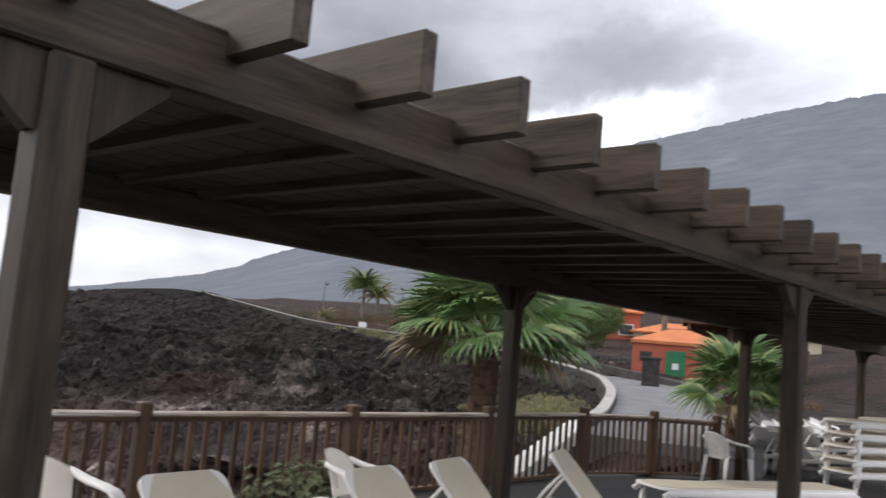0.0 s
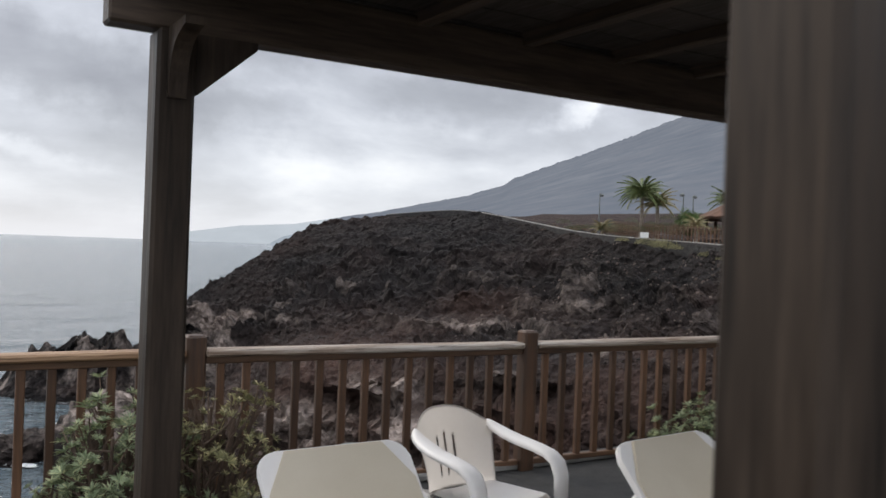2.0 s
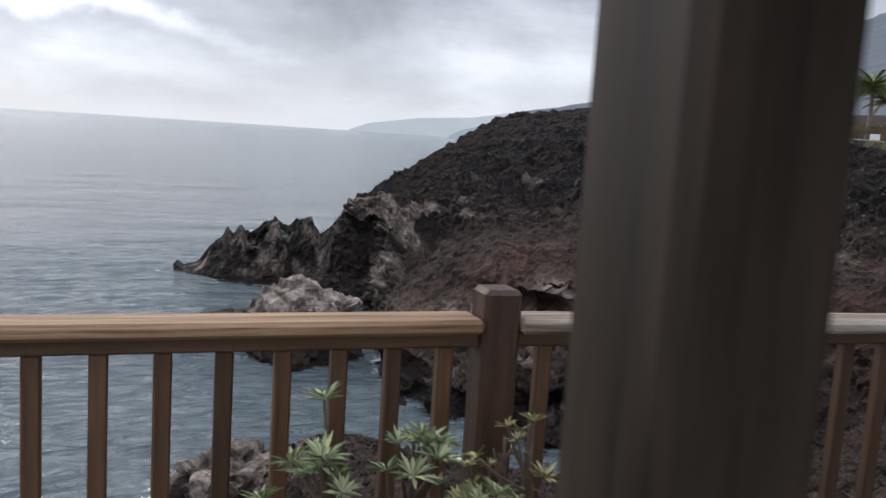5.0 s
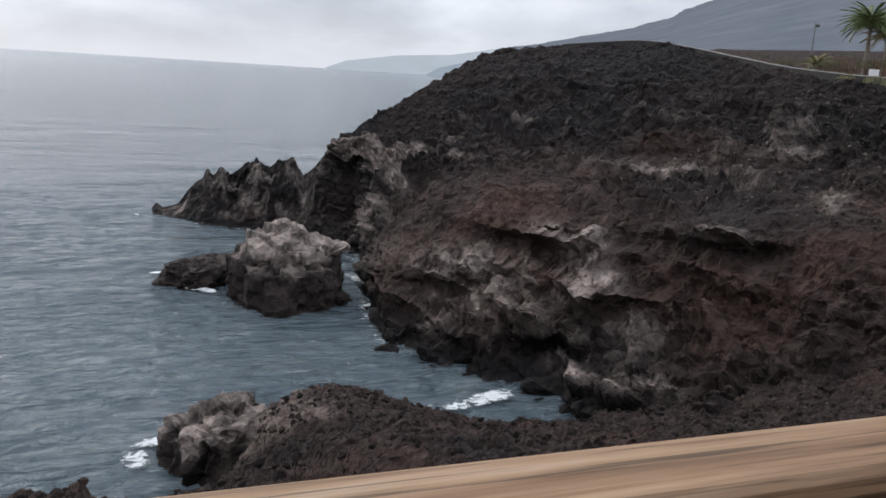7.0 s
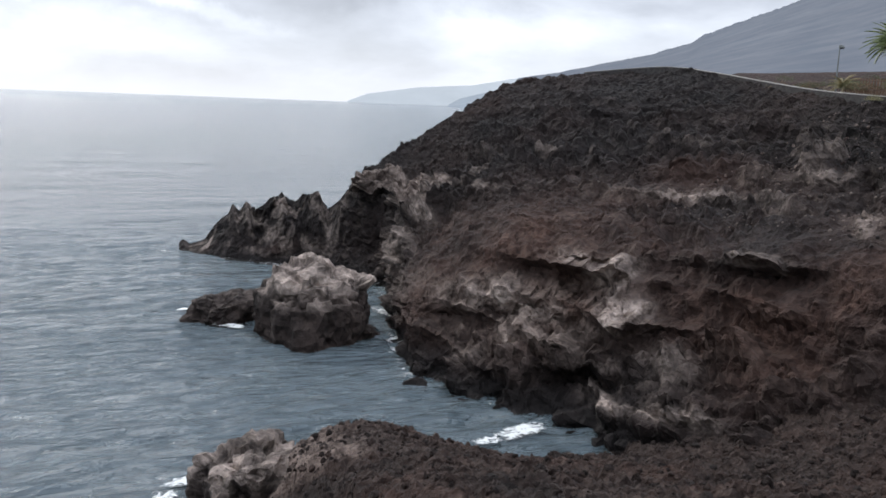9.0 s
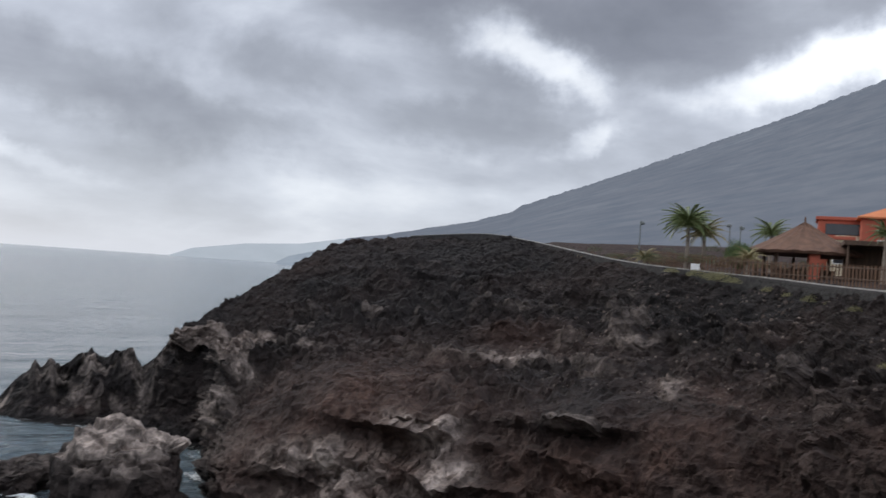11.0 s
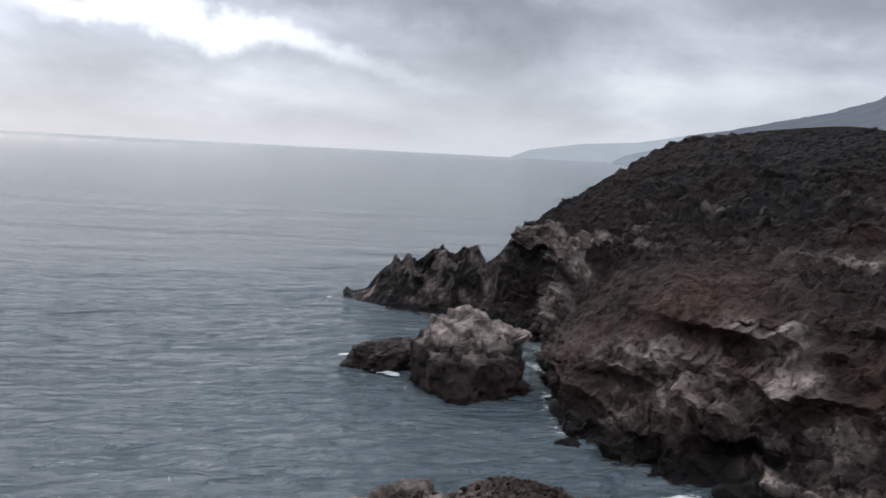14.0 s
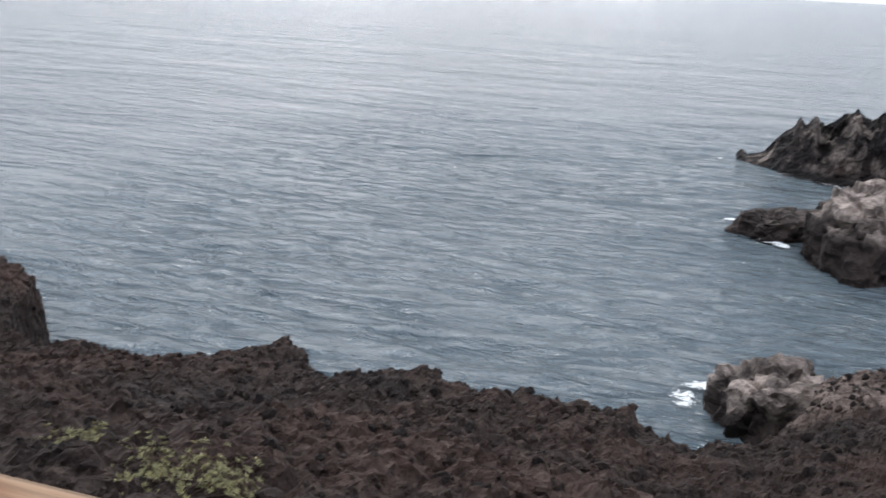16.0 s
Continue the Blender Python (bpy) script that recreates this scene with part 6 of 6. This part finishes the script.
canopy(pose(61.5, 44.2, 3.2, 0, 0, -52), (6.0, 4.0, 2.5), "flat dark shade roof on posts by the hut")
canopy(pose(47.0, 19.0, 1.9, 0, 0, -64), (6.5, 4.0, 2.5), "flat dark shade roof behind the kiosk")


def kiosk():
    root = thing("kiosk", pose(42.4, 20.4, 1.0, 0, 0, -64), "terracotta kiosk with an orange roof and green door", "kiosk")
    slab_box(root, "wall", (4.5, 3.6, 3.4), move(-0.1, 0, 0.35), TERRACOTTA)
    part("roof", hip_roof((4.5, 3.6), 0.7, 1.0, 0.12, move(-0.1, 0, 2.06)), ROOFTILE, root)
    door = slab_box(root, "door", (0.95, 0.1, 1.3), move(-0.25, -1.84, 0.95), GREENDOOR, 0.01)
    slab_box(door, "notice", (0.3, 0.03, 0.3), move(-0.25, -1.91, 0.85), WHITEPAINT, 0.0)
    slab_box(root, "plinth", (4.6, 3.7, 0.5), move(-0.1, 0, -0.6), STONE)
    win = slab_box(root, "window", (0.6, 0.06, 0.5), move(-1.7, -1.82, 1.25), DARKWOOD, 0.01)
    slab_box(win, "pane", (0.45, 0.03, 0.35), move(-1.7, -1.86, 1.25), DARKGLASS, 0.0)


kiosk()
root = thing("gate_pillar", pose(29.3, 15.2, 0.2, 0, 0, 25), "dark grey square gate pillar beside the path", "pillar")
slab_box(root, "shaft", (0.62, 0.62, 2.4), move(0, 0, 0.6), STONE)
slab_box(root, "cap", (0.72, 0.72, 0.1), move(0, 0, 1.84), STONE)


def street_lamp(m, height, arms, label):
    root = thing("street_lamp", m, label, "lamp", "street lamps by the road")
    bm = bmesh.new()
    tube(bm, [(0, 0, -1.0), (0, 0, height)], [0.07, 0.045], 8)
    part("pole", bm, GREYMETAL, root)
    for s in arms:
        bm = bmesh.new()
        tube(bm, [(0, 0, height - 0.1), (s * 0.25, 0, height + 0.05), (s * 0.5, 0, height)], 0.03, 6)
        arm = part("arm", bm, GREYMETAL, root)
        bm = bmesh.new()
        lathe(bm, [(0.05, 0.0), (0.2, -0.08), (0.22, -0.2), (0.12, -0.28)], 12, move(s * 0.5, 0, height + 0.02))
        part("lantern", bm, GREYMETAL, arm)


street_lamp(pose(53.2, 61.0, 3.9, 0, 0, 30), 3.1, (1,), "grey street lamp on the coast road")
street_lamp(pose(58.2, 55.8, 4.0, 0, 0, 30), 3.1, (-1,), "grey street lamp behind the palms")
street_lamp(pose(58.8, 55.2, 4.0, 0, 0, 30), 3.0, (1,), "grey street lamp behind the palms")

root = thing("sign_board", pose(46.9, 48.9, 2.4, 0, 0, -40), "white notice board on the road wall", "sign")
slab_box(root, "board", (0.6, 0.05, 0.4), move(0, 0, 0.7), WHITEPAINT, 0.01)
for x in (-0.22, 0.22):
    slab_box(root, "post", (0.06, 0.06, 1.0), move(x, 0.06, 0.4), DARKWOOD, 0.0)


# ---- foam and loose rock ----
def foam(x, y, rx, ry, turn, strength, seed):
    n, m = 40, 14
    a = np.linspace(0, 2 * np.pi, n)
    r = np.linspace(0, 1, m)
    wob = 1 + 0.35 * fbm(np.stack([np.cos(a) * 1.5 + seed, np.sin(a) * 1.5, 0 * a], 1), 3, 0.5, seed)
    X = rx * wob[:, None] * np.cos(a)[:, None] * r[None]
    Y = ry * wob[:, None] * np.sin(a)[:, None] * r[None]
    c, s = math.cos(radians(turn)), math.sin(radians(turn))
    P = np.stack([x + c * X - s * Y, y + s * X + c * Y, np.full_like(X, SEA_Z + 0.03 + 0.002 * (seed % 7))], -1)
    fade = strength * (1 - r ** 3)[None] * np.ones((n, 1))
    ob = grid_object("sea_foam", P, FOAM, np.repeat(fade[:, :, None], 3, 2))
    tagged(ob, "white sea foam washing against the rocks", "foam", kind="stuff")


for k, (x, y, rx, ry, turn, strength) in enumerate((
        (16.2, 37.6, 2.2, 1.0, 20, 1.02), (14.6, 37.0, 1.4, 0.6, 0, 0.95), (16.6, 58.0, 1.2, 3.6, 20, 0.95),
        (15.4, 52.0, 0.8, 2.2, 20, 0.9), (6.6, 57.0, 1.6, 0.7, -40, 1.1), (4.6, 61.5, 1.3, 0.5, 10, 1.0), (3.4, 36.4, 1.9, 0.7, 15, 1.05), (2.2, 35.0, 0.8, 1.3, 10, 0.95),
        (6.2, 37.0, 1.6, 0.6, 20, 0.85), (-14.5, 30.5, 1.4, 2.4, 0, 0.85), (-7.5, 31.5, 2.5, 0.9, 10, 0.72), (12.0, 42.5, 2.6, 1.3, 30, 0.72), (8.0, 77.0, 2.4, 0.5, -40, 0.8), (3.8, 82.6, 1.0, 0.4, 0, 0.9))):
    foam(x, y, rx, ry, turn, strength, k + 3)


def lava_lumps(count, name, label, area, seed, sizes, target=LAVA_FIELD, mat=CLINKER, pale=0.05):
    """Loose clinker on the lava field: small angular lumps lying on it."""
    rng = np.random.default_rng(seed)
    bm = bmesh.new()
    bmesh.ops.create_icosphere(bm, subdivisions=2, radius=1.0)
    base = np.array([v.co for v in bm.verts])
    tri = np.array([[v.index for v in f.verts] for f in bm.faces])
    bm.free()
    bumps = [fbm(base * 1.7 + 9.1 * j, 3, 0.7, 100 + j) * 1.6 for j in range(12)]
    from_above = Vector((0, 0, -1))
    V, F = [], []
    k = 0
    while k < count:
        x, y = rng.uniform(area[0], area[1]), rng.uniform(area[2], area[3])
        hit, loc, nor, _ = target.ray_cast((x, y, 12.0), from_above)
        if not hit or loc.z < SEA_Z + 0.6:
            k += 1
            continue
        s = sizes[0] + (sizes[1] - sizes[0]) * rng.random() ** 3
        p = base * (1 + 0.42 * bumps[rng.integers(0, 12)])[:, None] * s * rng.uniform(0.65, 1.2, 3)
        w = rng.uniform(0, 6.28)
        p = p @ np.array([[math.cos(w), math.sin(w), 0], [-math.sin(w), math.cos(w), 0], [0, 0, 1]])
        V.append(p + np.array([x, y, loc.z + s * 0.05]))
        F.append(tri + len(base) * (len(V) - 1))
        k += 1
    me = bpy.data.meshes.new(name)
    me.from_pydata(np.concatenate(V).tolist(), [], np.concatenate(F).tolist())
    me.materials.append(mat)
    n = len(me.vertices)
    col = np.tile(np.array([0.15, 0.55, 0, 1], np.float32), (n, 1))
    tones = rng.random(len(V)).repeat(len(base))
    col[:, 1] = 0.1 + 0.65 * tones
    col[:, 0] = np.where(tones > 0.975, 0.4, pale * tones * 2)
    me.color_attributes.new("strata", "FLOAT_COLOR", "POINT").data.foreach_set("color", col.ravel())
    tagged(new(name, me), label, "rocks", kind="stuff")


lava_lumps(9500, "loose_rocks", "loose brown-black clinker lumps on the lava field", (-20, 24, 12, 35.5), 5, (0.03, 0.15))

lava_lumps(2600, "scree", "pale and brown scree stones below the road wall", (29, 46, 24, 52), 9, (0.04, 0.13), PROMONTORY, ROCK, 0.22)


def wash_line(n=420, m=12):
    """Foam washing along the foot of the cliffs."""
    line = curve_rows(SHORE[1:11], n)
    d = np.gradient(line[:, :2], axis=0)
    side = np.stack([d[:, 1], -d[:, 0]], 1) / np.linalg.norm(d, axis=1, keepdims=True)
    w = np.linspace(-1.6, 1.9, m)
    XY = line[:, None, :2] + side[:, None] * w[None, :, None]
    P = np.concatenate([XY, np.full((n, m, 1), SEA_Z + 0.022)], 2)
    fade = (0.74 + 0.34 * fbm(P.reshape(-1, 3) * 0.3, 3, 0.5, 91).reshape(n, m)) * np.clip(1.25 - np.abs(w) / 1.6, 0, 1)[None]
    ob = grid_object("sea_foam", P, FOAM, np.repeat(fade[:, :, None], 3, 2))
    tagged(ob, "thin white wash along the foot of the cliffs", "foam", kind="stuff")


wash_line()
